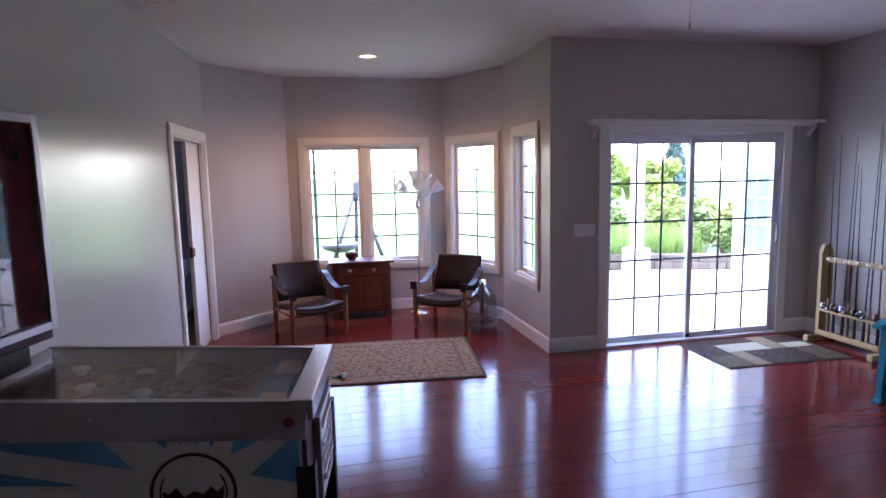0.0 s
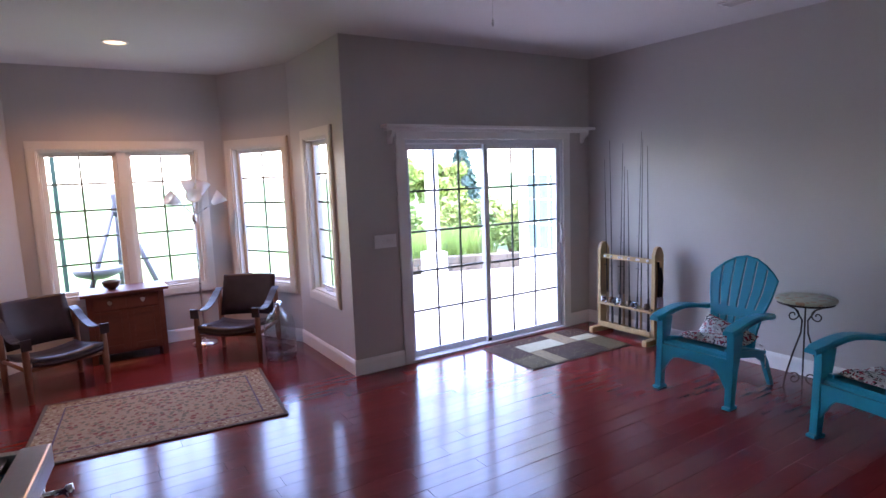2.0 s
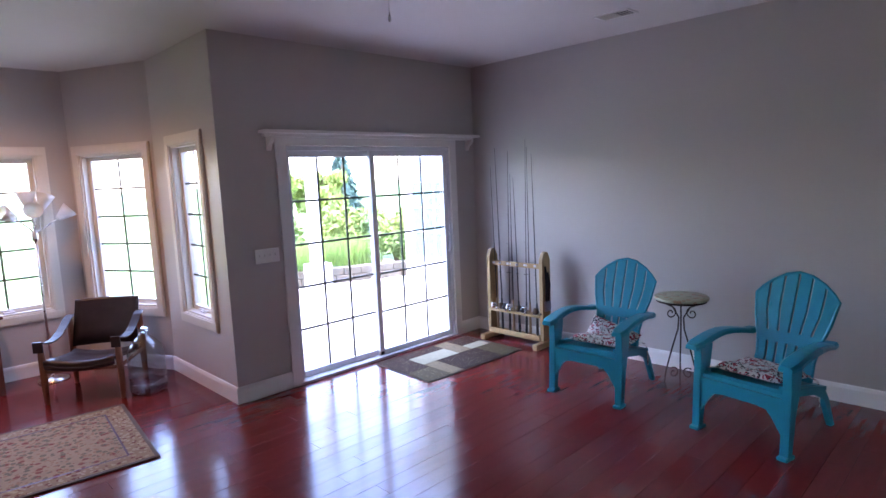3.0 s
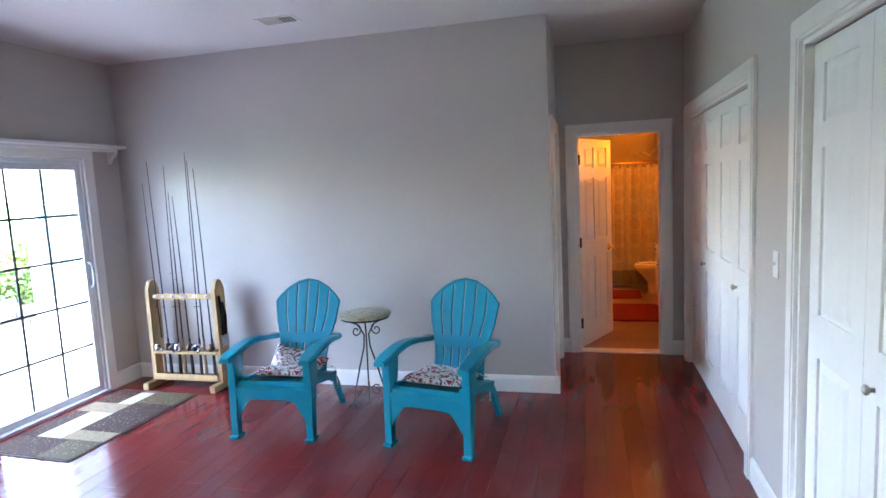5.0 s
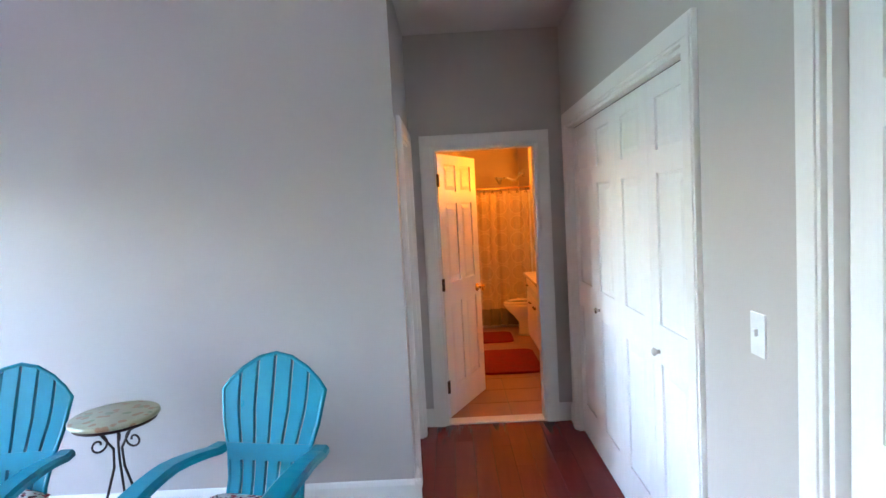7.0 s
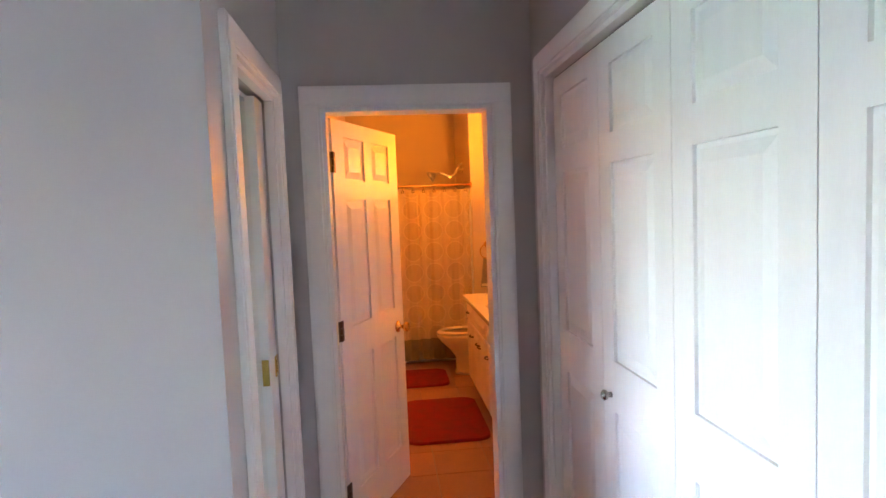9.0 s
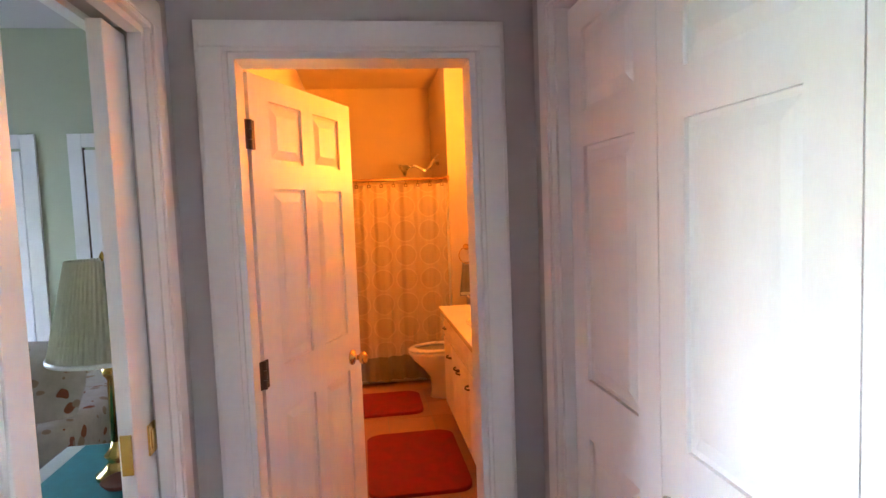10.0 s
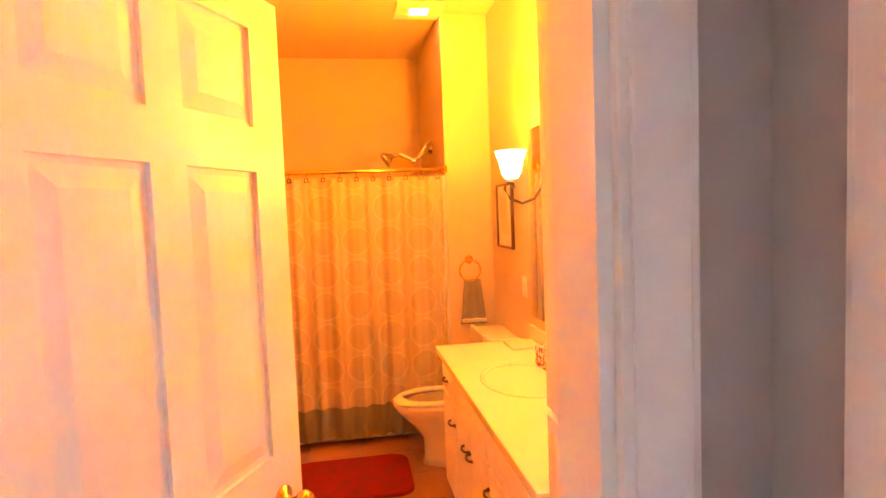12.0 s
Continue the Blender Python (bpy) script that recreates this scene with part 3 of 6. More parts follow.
def bifold(x0, x1, h, knobs):
    c = thing("closet_door", M8, "closed white bifold closet doors with raised panels", "closet door", "closet doors", "structure")
    w = (x1 - x0 - 0.036) / 4
    for i in range(4):
        lf = panel_leaf("leaf", w - 0.003, h - 0.034, 1, c, both=False)
        lf.location = (x0 + 0.018 + i * w + 0.002, 0.03, 0.008)
    for k in knobs:
        part("knob", lathe(B(), [(0.009, 0), (0.008, 0.012), (0.016, 0.018), (0.018, 0.026), (0.010, 0.033), (0.0, 0.034)], pose(k, 0.03, 0.95, 90), 16), NICKEL, c, "round nickel knob", True)
    part("track", box(B(), (x0 + 0.018, 0.038, h - 0.0255), (x1 - 0.018, 0.09, h - 0.018)), BRONZE, c)
    return c


bifold(0.205, 2.175, 2.11, (0.775, 1.755))
bifold(2.905, 4.875, 2.13, (3.485, 4.455))

# pocket doors, slid into the wall
for m, x0, x1, lx, lab in ((M6, 0.755, 1.03, 0.758, "white pocket door slid almost fully into the wall"), (MW, DL1 - 0.45, DL1 - 0.005, DL1 - 0.448, "white pocket door slid partly into the wall")):
    d = thing("door_3" if m is M6 else "door_4", m, lab, "pocket door", "", "structure")
    part("leaf", box(B(), (x0, 0.042, 0.01), (x1, 0.078, 2.02), bevel=0.002), DOORW, d)
    bm = box(B(), (lx - 0.006, 0.047, 0.93), (lx, 0.073, 1.03))
    lat = lx + (0.085 if m is M6 else 0.0)
    box(bm, (lat - 0.004, 0.036, 0.94), (lat + 0.045, 0.042, 1.02), bevel=0.002)
    box(bm, (lat + 0.008, 0.034, 0.955), (lat + 0.033, 0.037, 1.005), bevel=0.001)
    part("latch", bm, BRASS if m is M6 else BRONZE, d, "brass latch plate")

# ---- bathroom shell ----
wall("wall_bath_north", (6.305, 1.2), (10.6, 1.2), "cream painted bathroom wall", material=BATH_PAINT)
wall("wall_bath_back", (10.6, 1.2), (10.6, -0.4), "cream painted wall behind the tub", material=BATH_PAINT)
wall("wall_bath_south", (10.6, -0.4), (6.305, -0.4), "cream painted wall behind the vanity", material=BATH_PAINT, extra=0.0)
solid("wall_tub_end", (9.45, -0.399, -0.05), (10.6, -0.085, 2.9), BATH_PAINT, "cream painted end wall of the tub alcove", "wall")
bm = B()
box(bm, (6.3055, 1.06, 0.0), (6.309, 1.2, 2.9))
box(bm, (6.3055, -0.4, 0.0), (6.309, 0.24, 2.9))
box(bm, (6.3055, 0.24, 2.035), (6.309, 1.06, 2.9))
tagged(part("wall_bath_west", bm, BATH_PAINT), "cream painted bathroom side of the door wall", "wall", "", "structure")
solid("ceiling_bath", (6.305, -0.55, H), (10.75, 1.35, H + 0.12), BATH_PAINT, "cream painted bathroom ceiling", "ceiling")
solid("subfloor_bath", (6.305, -0.5, -0.12), (10.7, 1.3, -0.006), GROUT, "grout bed under the bathroom tiles", "floor")
solid("baseboard_bath", (6.309, 1.184, 0), (10.6, 1.2, 0.12), TRIM, "white baseboard of the bathroom", "baseboard", bevel=0.003)

# ---- bedroom shell seen through the hall pocket door ----
solid("wall_bedroom_far", (8.6, 1.32, -0.1), (8.72, 4.2, 2.95), SAGE, "pale sage painted bedroom wall", "wall")
# the opening is out of view, added to brighten the bedroom with sky light
wall("wall_bedroom_north", (5.21, 4.2), (8.72, 4.2), "pale sage painted bedroom wall with an unseen opening added for daylight", [(1.9, 2.6, 0.9, 1.75)], material=SAGE)
solid("wall_bedroom_west", (5.21, 1.34, -0.1), (5.215, 4.2, 2.95), SAGE, "pale sage painted bedroom wall", "wall")
solid("floor_bedroom", (5.21, 1.32, -0.1), (8.6, 4.2, 0.0), CORK, "tan carpet floor of the bedroom", "floor")
solid("ceiling_bedroom", (5.1, 1.25, H), (8.75, 4.35, H + 0.12), CEIL, "plain bedroom ceiling", "ceiling")
# room behind the west pocket door, its wall colour darkened to stand in for shade
for nm, lo, hi, mt in (("wall_side_room", (-3.2, 3.5, -0.1), (-3.1, 9.0, 2.9), SHADED_WALL), ("wall_side_room_end", (-3.2, 8.9, -0.1), (-0.98, 9.0, 2.9), SHADED_WALL), ("wall_side_room_near", (-3.2, 3.4, -0.1), (-1.19, 3.5, 2.9), SHADED_WALL), ("floor_side_room", (-3.2, 3.4, -0.1), (-0.9, 9.0, 0.0), CORK), ("ceiling_side_room", (-3.2, 3.4, H), (-1.1, 9.0, H + 0.1), CEIL), ("wall_side_room_east", (-1.0, 6.7, -0.1), (-0.9, 9.0, 2.9), SHADED_WALL)):
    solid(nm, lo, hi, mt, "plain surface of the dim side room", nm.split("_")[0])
bed = thing("bed", pose(-2.0, 7.6, 0), "bed with pale bedding in the dim side room", "bed")
part("mattress", box(B(), (-0.9, -0.7, 0.15), (0.75, 1.0, 0.6), bevel=0.05), BEDDING, bed)
part("base", box(B(), (-0.9, -0.7, 0.0), (0.75, 1.0, 0.15)), BARK, bed)

# ---- things in the bay ----
def safari_chair(m, label):
    """Front towards -y."""
    c = thing("safari_chair", m, label, "armchair", "leather armchairs in the bay")
    w, d = 0.29, 0.26
    for x, y, h in ((-w, -d, 0.50), (w, -d, 0.50), (-w, d, 0.60), (w, d, 0.60)):
        part("leg", tube(B(), [(x, y, 0), (x, y, 0.2), (x, y, h * 0.8), (x, y, h)], [0.019, 0.026, 0.026, 0.020], 10), OAK, c, smooth=False)
    for x in (-w, w):
        part("side_rail", tube(B(), [(x, -d, 0.27), (x, d, 0.27)], 0.015), OAK, c)
        pts = []
        for i in range(9):
            k = i / 8
            pts.append((x, -d - 0.03 + k * (2 * d + 0.05), 0.515 - 0.055 * math.sin(math.pi * min(1, k * 1.15)) + 0.10 * k * k))
        arm = B()
        for a, b in zip(pts, pts[1:]):
            v = [arm.verts.new(p) for p in ((a[0] - 0.034, a[1], a[2]), (a[0] + 0.034, a[1], a[2]), (b[0] + 0.034, b[1], b[2]), (b[0] - 0.034, b[1], b[2]))]
            arm.faces.new(v)
        bmesh.ops.remove_doubles(arm, verts=arm.verts[:], dist=0.0005)
        r = bmesh.ops.extrude_face_region(arm, geom=arm.faces[:])
        bmesh.ops.translate(arm, verts=[v for v in r["geom"] if isinstance(v, bmesh.types.BMVert)], vec=(0, 0, 0.009))
        box(arm, (x - 0.036, -d - 0.045, 0.44), (x + 0.036, -d - 0.026, 0.53), bevel=0.006)
        part("arm_strap", arm, LEATHER, c, "black leather arm strap")
    for y in (-d, d):
        part("stretcher", tube(B(), [(-w, y, 0.27), (w, y, 0.27)], 0.014), OAK, c)
    # slung seat and back
    for nm, rows in (("seat", [(-d - 0.03, 0.335), (-d - 0.04, 0.37), (-0.15, 0.355), (0.0, 0.33), (0.15, 0.315), (d - 0.03, 0.325)]), ("backrest", [(d - 0.06, 0.35), (d - 0.01, 0.48), (d + 0.03, 0.60), (d + 0.075, 0.72), (d + 0.08, 0.74)])):
        bm = B()
        n = 10
        grid = []
        for y, z in rows:
            sag = 0.035 if nm == "seat" else 0.0
            grid.append([bm.verts.new((-w + 0.025 + (2 * w - 0.05) * i / n, y + (0.05 * math.sin(math.pi * i / n) if nm == "backrest" else 0), z - sag * math.sin(math.pi * i / n))) for i in range(n + 1)])
        for a, b in zip(grid, grid[1:]):
            for i in range(n):
                bm.faces.new((a[i], a[i + 1], b[i + 1], b[i]))
        r = bmesh.ops.extrude_face_region(bm, geom=bm.faces[:])
        bmesh.ops.translate(bm, verts=[v for v in r["geom"] if isinstance(v, bmesh.types.BMVert)], vec=(0, 0.03, 0) if nm == "backrest" else (0, 0, -0.035))
        part(nm, bm, LEATHER, c, smooth=True)
    return c


safari_chair(pose(0.10, 6.39, 0, 0, 0, 22), "black leather sling armchair with honey wood legs")
safari_chair(pose(1.61, 6.32, 0, 0, 0, -36), "black leather sling armchair with honey wood legs")

cab = thing("cabinet", pose(0.70, 6.84, 0), "low red-brown wooden cabinet with two doors and drawers", "cabinet")
bm = box(B(), (-0.33, 0.0, 0.09), (0.33, 0.36, 0.66))
for x in (-0.33, 0.28):
    for y in (0.0, 0.31):
        box(bm, (x, y - 0.004, 0.0), (x + 0.05, y + 0.05, 0.66), bevel=0.004)
part("body", bm, CHERRY, cab)
part("top", box(B(), (-0.375, -0.035, 0.66), (0.375, 0.39, 0.69), bevel=0.007), CHERRY, cab)
for x in (-0.275, 0.005):
    dr = part("drawer", box(B(), (x, -0.012, 0.52), (x + 0.27, 0.0, 0.64), bevel=0.004), CHERRY, cab)
    part("pull", prism(B(), [(-0.022, 0.012), (0, 0.02), (0.022, 0.012), (0.016, -0.012), (0, -0.026), (-0.016, -0.012)], 0.006, pose(x + 0.135, -0.012, 0.588, 90)), NICKEL, dr, "pale metal pull plate")
    dd = part("door", ring(B(), x, x + 0.27, 0.12, 0.505, 0.05, -0.014, 0.0), CHERRY, cab)
    part("panel", box(B(), (x + 0.05, -0.006, 0.17), (x + 0.22, 0.0, 0.455)), CHERRY, dd)
bowl = tagged(part("bowl", lathe(B(), [(0.035, 0), (0.04, 0.008), (0.07, 0.03), (0.082, 0.065), (0.085, 0.085), (0.078, 0.085), (0.06, 0.035), (0.0, 0.02)], pose(0.60, 7.02, 0.69), 26), BRONZE), "small dark wooden bowl on the cabinet", "bowl")

fl = thing("floor_lamp", pose(1.40, 6.98, 0), "tall silver floor lamp with five white cone shades", "floor lamp")
part("base", lathe(B(), [(0.125, 0), (0.125, 0.012), (0.05, 0.03), (0.018, 0.045)]), NICKEL, fl)
part("pole", tube(B(), [(0, 0, 0.04), (0, 0, 0.7), (0, 0, 1.32)], 0.011), NICKEL, fl)
part("collar", lathe(B(), [(0.02, 1.28), (0.026, 1.31), (0.026, 1.35), (0.018, 1.38)]), NICKEL, fl)
for a, reach, top, tilt in ((200, 0.15, 1.50, 62), (350, 0.20, 1.48, 50), (265, 0.05, 1.52, 68), (100, 0.07, 1.60, 10), (30, 0.10, 1.58, 25)):
    ca, sa = math.cos(radians(a)), math.sin(radians(a))
    arm = part("arm", tube(B(), [(0, 0, 1.34), (0.25 * reach * ca, 0.25 * reach * sa, top - 0.10), (0.7 * reach * ca, 0.7 * reach * sa, top - 0.04), (reach * ca, reach * sa, top)], 0.006), NICKEL, fl)
    m = pose(reach * ca, reach * sa, top) @ Matrix.Rotation(radians(tilt), 4, Vector((-sa, ca, 0)))
    part("shade", lathe(B(), [(0.022, -0.02), (0.032, 0.0), (0.055, 0.06), (0.075, 0.115), (0.071, 0.115), (0.05, 0.06), (0.02, 0.01)], m, 22), SHADE, arm, "white frosted cone shade")

jug = thing("glass_jug", pose(1.89, 5.93, 0), "large clear glass carboy jug standing on the floor", "jug")
part("body", lathe(B(), [(0.09, 0.0), (0.135, 0.012), (0.145, 0.05), (0.145, 0.10), (0.138, 0.115), (0.145, 0.13), (0.145, 0.20), (0.138, 0.215), (0.145, 0.23), (0.144, 0.32), (0.125, 0.40), (0.075, 0.46), (0.034, 0.49), (0.031, 0.52)], None, 32), JUGGLASS, jug)
part("lip", lathe(B(), [(0.032, 0.518), (0.042, 0.524), (0.042, 0.545), (0.034, 0.55)], None, 24), JUGGLASS, jug)

rg = thing("area_rug", pose(0.765, 5.25, 0, 0, 0, -6), "beige and rust floral area rug on the floor", "rug")
part("field", box(B(), (-0.66, -0.44, 0.0), (0.66, 0.44, 0.010), bevel=0.002), RUG, rg)
part("border", ring(B(), -0.79, 0.79, -0.57, 0.57, 0.13, 0.0, 0.0105, bevel=0), RUGB, rg).matrix_local = Matrix(((1, 0, 0, 0), (0, 0, 1, 0), (0, 1, 0, 0), (0, 0, 0, 1)))
part("line", ring(B(), -0.668, 0.668, -0.448, 0.448, 0.012, 0.0, 0.0115, bevel=0), CABMAROON, rg).matrix_local = Matrix(((1, 0, 0, 0), (0, 0, 1, 0), (0, 1, 0, 0), (0, 0, 0, 1)))
part("edging", ring(B(), -0.815, 0.815, -0.595, 0.595, 0.025, 0.0, 0.012, bevel=0), BARK, rg).matrix_local = Matrix(((1, 0, 0, 0), (0, 0, 1, 0), (0, 1, 0, 0), (0, 0, 0, 1)))

dm = thing("door_mat", pose(4.12, 4.545, 0, 0, 0, -2), "brown and cream patchwork mat before the patio door", "mat")
part("backing", box(B(), (-0.60, -0.38, 0), (0.60, 0.38, 0.007)), BARK, dm)
for x0, x1, y0, y1, mt in ((-0.59, -0.33, -0.37, -0.08, SPECK_B), (-0.59, -0.33, -0.08, 0.37, SPECK_A), (-0.33, -0.18, -0.37, 0.0, SPECK_D), (-0.33, 0.12, 0.0, 0.22, SPECK_C), (-0.33, 0.12, 0.22, 0.37, SPECK_A), (-0.18, 0.34, -0.37, 0.0, SPECK_A), (0.12, 0.30, 0.0, 0.37, SPECK_D), (0.30, 0.55, -0.0, 0.14, SPECK_C), (0.34, 0.59, -0.37, 0.0, SPECK_B), (0.30, 0.59, 0.14, 0.37, SPECK_A)):
    part("patch", box(B(), (x0 + 0.002, y0 + 0.002, 0.006), (x1 - 0.002, y1 - 0.002, 0.011)), mt, dm)


# ---- pinball machine ----
AX = math.degrees(math.atan2(0.14, -0.99)) + 180
pin = thing("pinball_machine", pose(0.165, 2.16, 0, 0, 0, AX), "old pinball machine with blue starburst side art and steel rails", "pinball machine")
L, W2, ZF, ZB = 1.04, 0.285, 0.985, 1.035
bm = B()
prism(bm, [(-0.02, 0.50), (-L - 0.22, 0.58), (-L - 0.22, ZB - 0.112), (-0.02, ZF - 0.112)], 2 * W2 - 0.012, Matrix(((1, 0, 0, 0), (0, 0, -1, W2 - 0.006), (0, 1, 0, 0), (0, 0, 0, 1))))
part("body", bm, CABWHITE, pin)
side = Matrix(((1, 0, 0, 0), (0, 0, -1, 0), (0, 1, 0, 0), (0, 0, 0, 1)))
sm = pose(0, -W2 + 0.0065, 0) @ side
rays = [(radians(a), radians(b), c) for a, b, c in ((2, 29, 0.175), (33, 57, 0.165), (62, 74, 0.15), (79, 87, 0.15), (96, 104, 0.155), (108, 124, 0.16), (143, 164, 0.19), (169, 175, 0.33), (178, 190, 0.27), (200, 225, 0.2), (320, 345, 0.2))]
cx, cz = -0.347, 0.715
for a0, a1, inn in rays:
    def edge(a):
        c, s = math.cos(a), math.sin(a)
        hz = (0.925 - cz) if s > 0 else (cz - 0.57)
        k = min(abs(hz / s) if abs(s) > 1e-3 else 9, (abs((-0.03 - cx) / c) if c > 0 else abs((-L - 0.1 - cx) / c)) if abs(c) > 1e-3 else 9)
        return cx + c * k, cz + s * k
    am = (a0 + a1) / 2
    inner = (cx + inn * math.cos(am), cz + inn * math.sin(am))
    part("starburst_ray", prism(B(), [inner, edge(a0), edge(am), edge(a1)], 0.002, sm), CABBLUE, pin, "blue painted starburst ray")
bm = B()
for k, (r0, r1, a0, a1) in enumerate(((0.118, 0.128, 0, 6.2832), (0.095, 0.100, 2.6, 3.6), (0.095, 0.100, -0.4, 0.6))):
    n = 40
    for i in range(n):
        t0, t1 = a0 + (a1 - a0) * i / n, a0 + (a1 - a0) * (i + 1) / n
        prism(bm, [(cx + r0 * math.cos(t0), cz + r0 * math.sin(t0)), (cx + r1 * math.cos(t0), cz + r1 * math.sin(t0)), (cx + r1 * math.cos(t1), cz + r1 * math.sin(t1)), (cx + r0 * math.cos(t1), cz + r0 * math.sin(t1))], 0.003, sm)
part("emblem_ring", bm, CABMAROON, pin, "dark round emblem outline")
part("emblem_drip", prism(B(), [(cx - 0.092, cz + 0.01), (cx - 0.085, cz - 0.03), (cx - 0.055, cz - 0.07), (cx + 0.055, cz - 0.07), (cx + 0.085, cz - 0.03), (cx + 0.092, cz + 0.02), (cx + 0.07, cz + 0.0), (cx + 0.05, cz + 0.018), (cx + 0.03, cz - 0.005), (cx, cz + 0.006), (cx - 0.03, cz - 0.012), (cx - 0.05, cz + 0.02), (cx - 0.072, cz + 0.0)], 0.0035, sm), CABMAROON, pin)
part("emblem_fill", prism(B(), [(cx - 0.06, cz - 0.02), (cx - 0.045, cz - 0.07), (cx + 0.045, cz - 0.07), (cx + 0.06, cz - 0.02), (cx + 0.02, cz - 0.025), (cx - 0.02, cz - 0.035)], 0.0045, sm), CABBLUE, pin)
slope = Matrix.Rotation(math.atan2(ZB - ZF, L), 4, "Y")
for s in (-1, 1):
    bm = box(B(), (-L, s * W2 - 0.004 if s > 0 else -W2 - 0.004, -0.118), (0.0, s * W2 + 0.004 if s > 0 else -W2 + 0.004, 0.0), bevel=0.001)
    box(bm, (-L, (s * W2 - 0.022) if s > 0 else -W2 - 0.004, -0.004), (0.0, (s * W2 + 0.004) if s > 0 else -W2 + 0.022, 0.004), bevel=0.001)
    for x in (-0.04, -0.28, -0.62):
        lathe(bm, [(0.006, 0), (0.004, 0.003)], pose(x, s * (W2 + 0.004), -0.05, -90 if s > 0 else 90), 10)
    part("side_rail", bm, STEEL, pin, "scuffed steel side rail").matrix_local = pose(0, 0, ZF) @ slope
bm = box(B(), (-0.052, -W2 - 0.008, -0.012), (0.022, W2 + 0.008, 0.010), bevel=0.006)
box(bm, (0.004, -W2 - 0.008, -0.055), (0.022, W2 + 0.008, -0.008), bevel=0.004)
part("lockdown_bar", bm, STEEL, pin, "steel lockdown bar").matrix_local = pose(0, 0, ZF)
part("glass_cover", box(B(), (-L, -W2 + 0.02, -0.004), (-0.07, W2 - 0.02, 0.0)), PINGLASS, pin).matrix_local = pose(0, 0, ZF) @ slope
part("playfield", box(B(), (-L, -W2 + 0.02, -0.07), (-0.20, W2 - 0.02, -0.06)), PLAYFIELD, pin, "dark colourful playfield under glass").matrix_local = pose(0, 0, ZF) @ slope
part("apron", box(B(), (-0.20, -W2 + 0.02, -0.055), (-0.03, W2 - 0.02, -0.045)), CABBLUE, pin, "blue apron below the playfield").matrix_local = pose(0, 0, ZF) @ slope
for y in (-0.17, 0.17):
    part("instruction_card", box(B(), (-0.17, y - 0.075, -0.0445), (-0.085, y + 0.075, -0.042)), CABWHITE, pin).matrix_local = pose(0, 0, ZF) @ slope
for x, y in ((-0.62, 0.10), (-0.75, -0.05), (-0.55, -0.10), (-0.86, 0.14)):
    part("bumper", lathe(B(), [(0.02, -0.062), (0.02, -0.045), (0.032, -0.042), (0.028, -0.034), (0.0, -0.033)], None, 18), SHADE, pin).matrix_local = pose(0, 0, ZF) @ slope @ pose(x, y, 0)
for y, a in ((-0.06, 60), (0.06, -60)):
    part("flipper", box(B(), (-0.01, -0.045, -0.060), (0.012, 0.03, -0.045), bevel=0.006), CABWHITE, pin).matrix_local = pose(0, 0, ZF) @ slope @ pose(-0.30, y, 0, 0, 0, a)
front = B()
box(front, (-0.02, -W2 + 0.006, 0.50), (-0.005, W2 - 0.006, ZF - 0.04), bevel=0.003)
part("front_panel", front, CABMAROON, pin)
bm = ring(B(), -0.15, 0.15, 0.58, 0.88, 0.02, -0.012, 0.012)
box(bm, (-0.12, -0.006, 0.60), (0.12, 0.006, 0.86), bevel=0.003)
coin = part("coin_door", bm, STEEL, pin, "steel coin door")
coin.matrix_local = pose(0.008, 0, 0, 0, 0, 90)
for i in range(4):
    part("coin_slot", box(B(), (-0.11, -0.018, 0.64 + i * 0.06), (0.11, -0.004, 0.665 + i * 0.06), bevel=0.004), CHROME, coin)
part("plunger", lathe(B(), [(0.022, 0), (0.022, 0.01), (0.008, 0.014), (0.008, 0.055), (0.016, 0.06), (0.018, 0.075), (0.0, 0.08)], pose(-0.004, 0.21, 0.885, 0, 90, 0), 16), CHROME, pin, "chrome plunger knob")
for y, s in ((-W2, 1), (W2, -1)):
    part("flipper_button", lathe(B(), [(0.016, 0), (0.016, 0.006), (0.010, 0.010), (0.0, 0.011)], pose(-0.052, y - s * 0.003, ZF - 0.058, 90 if s > 0 else -90), 16), mat("red_button", (0.30, 0.02, 0.03), 0.35), pin, "red flipper button")
for x, y in ((-0.005, -W2 + 0.01), (-0.005, W2 - 0.01), (-L - 0.17, -W2 + 0.01), (-L - 0.17, W2 - 0.01)):
    bm = prism(B(), [(-0.035, -0.004), (0.022, -0.004), (0.022, 0.045), (0.016, 0.045), (0.016, 0.003), (-0.035, 0.003)], 0.78, pose(x, y - (0.006 if y < 0 else -0.006), 0.0) if y < 0 else pose(x, y + 0.006, 0) @ Matrix.Diagonal((1, -1, 1, 1)))
    part("leg", bm, BLACK if x > -0.5 else STEEL, pin)
bb = part("backbox", box(B(), (-L - 0.15, -0.34, ZB + 0.02), (-L - 0.02, 0.34, 1.90), bevel=0.006), CABMAROON, pin)
part("backbox_neck", box(B(), (-L - 0.20, -0.22, ZB - 0.05), (-L - 0.04, 0.22, ZB + 0.02)), BLACK, pin)
part("backglass", box(B(), (-L - 0.02, -0.31, ZB + 0.10), (-L - 0.012, 0.31, 1.87)), BACKGLASS, bb, "dark red glossy backglass")
fr = ring(B(), -0.345, 0.345, ZB + 0.06, 1.905, 0.03, -0.012, 0.012)
part("backglass_frame", fr, STEEL, bb, "steel backglass frame").matrix_local = pose(-L - 0.012, 0, 0, 0, 0, 90)


bb.matrix_local = pose(-L - 0.02, 0.34, 0, 0, 0, -7.5) @ pose(L + 0.02, -0.34, 0)


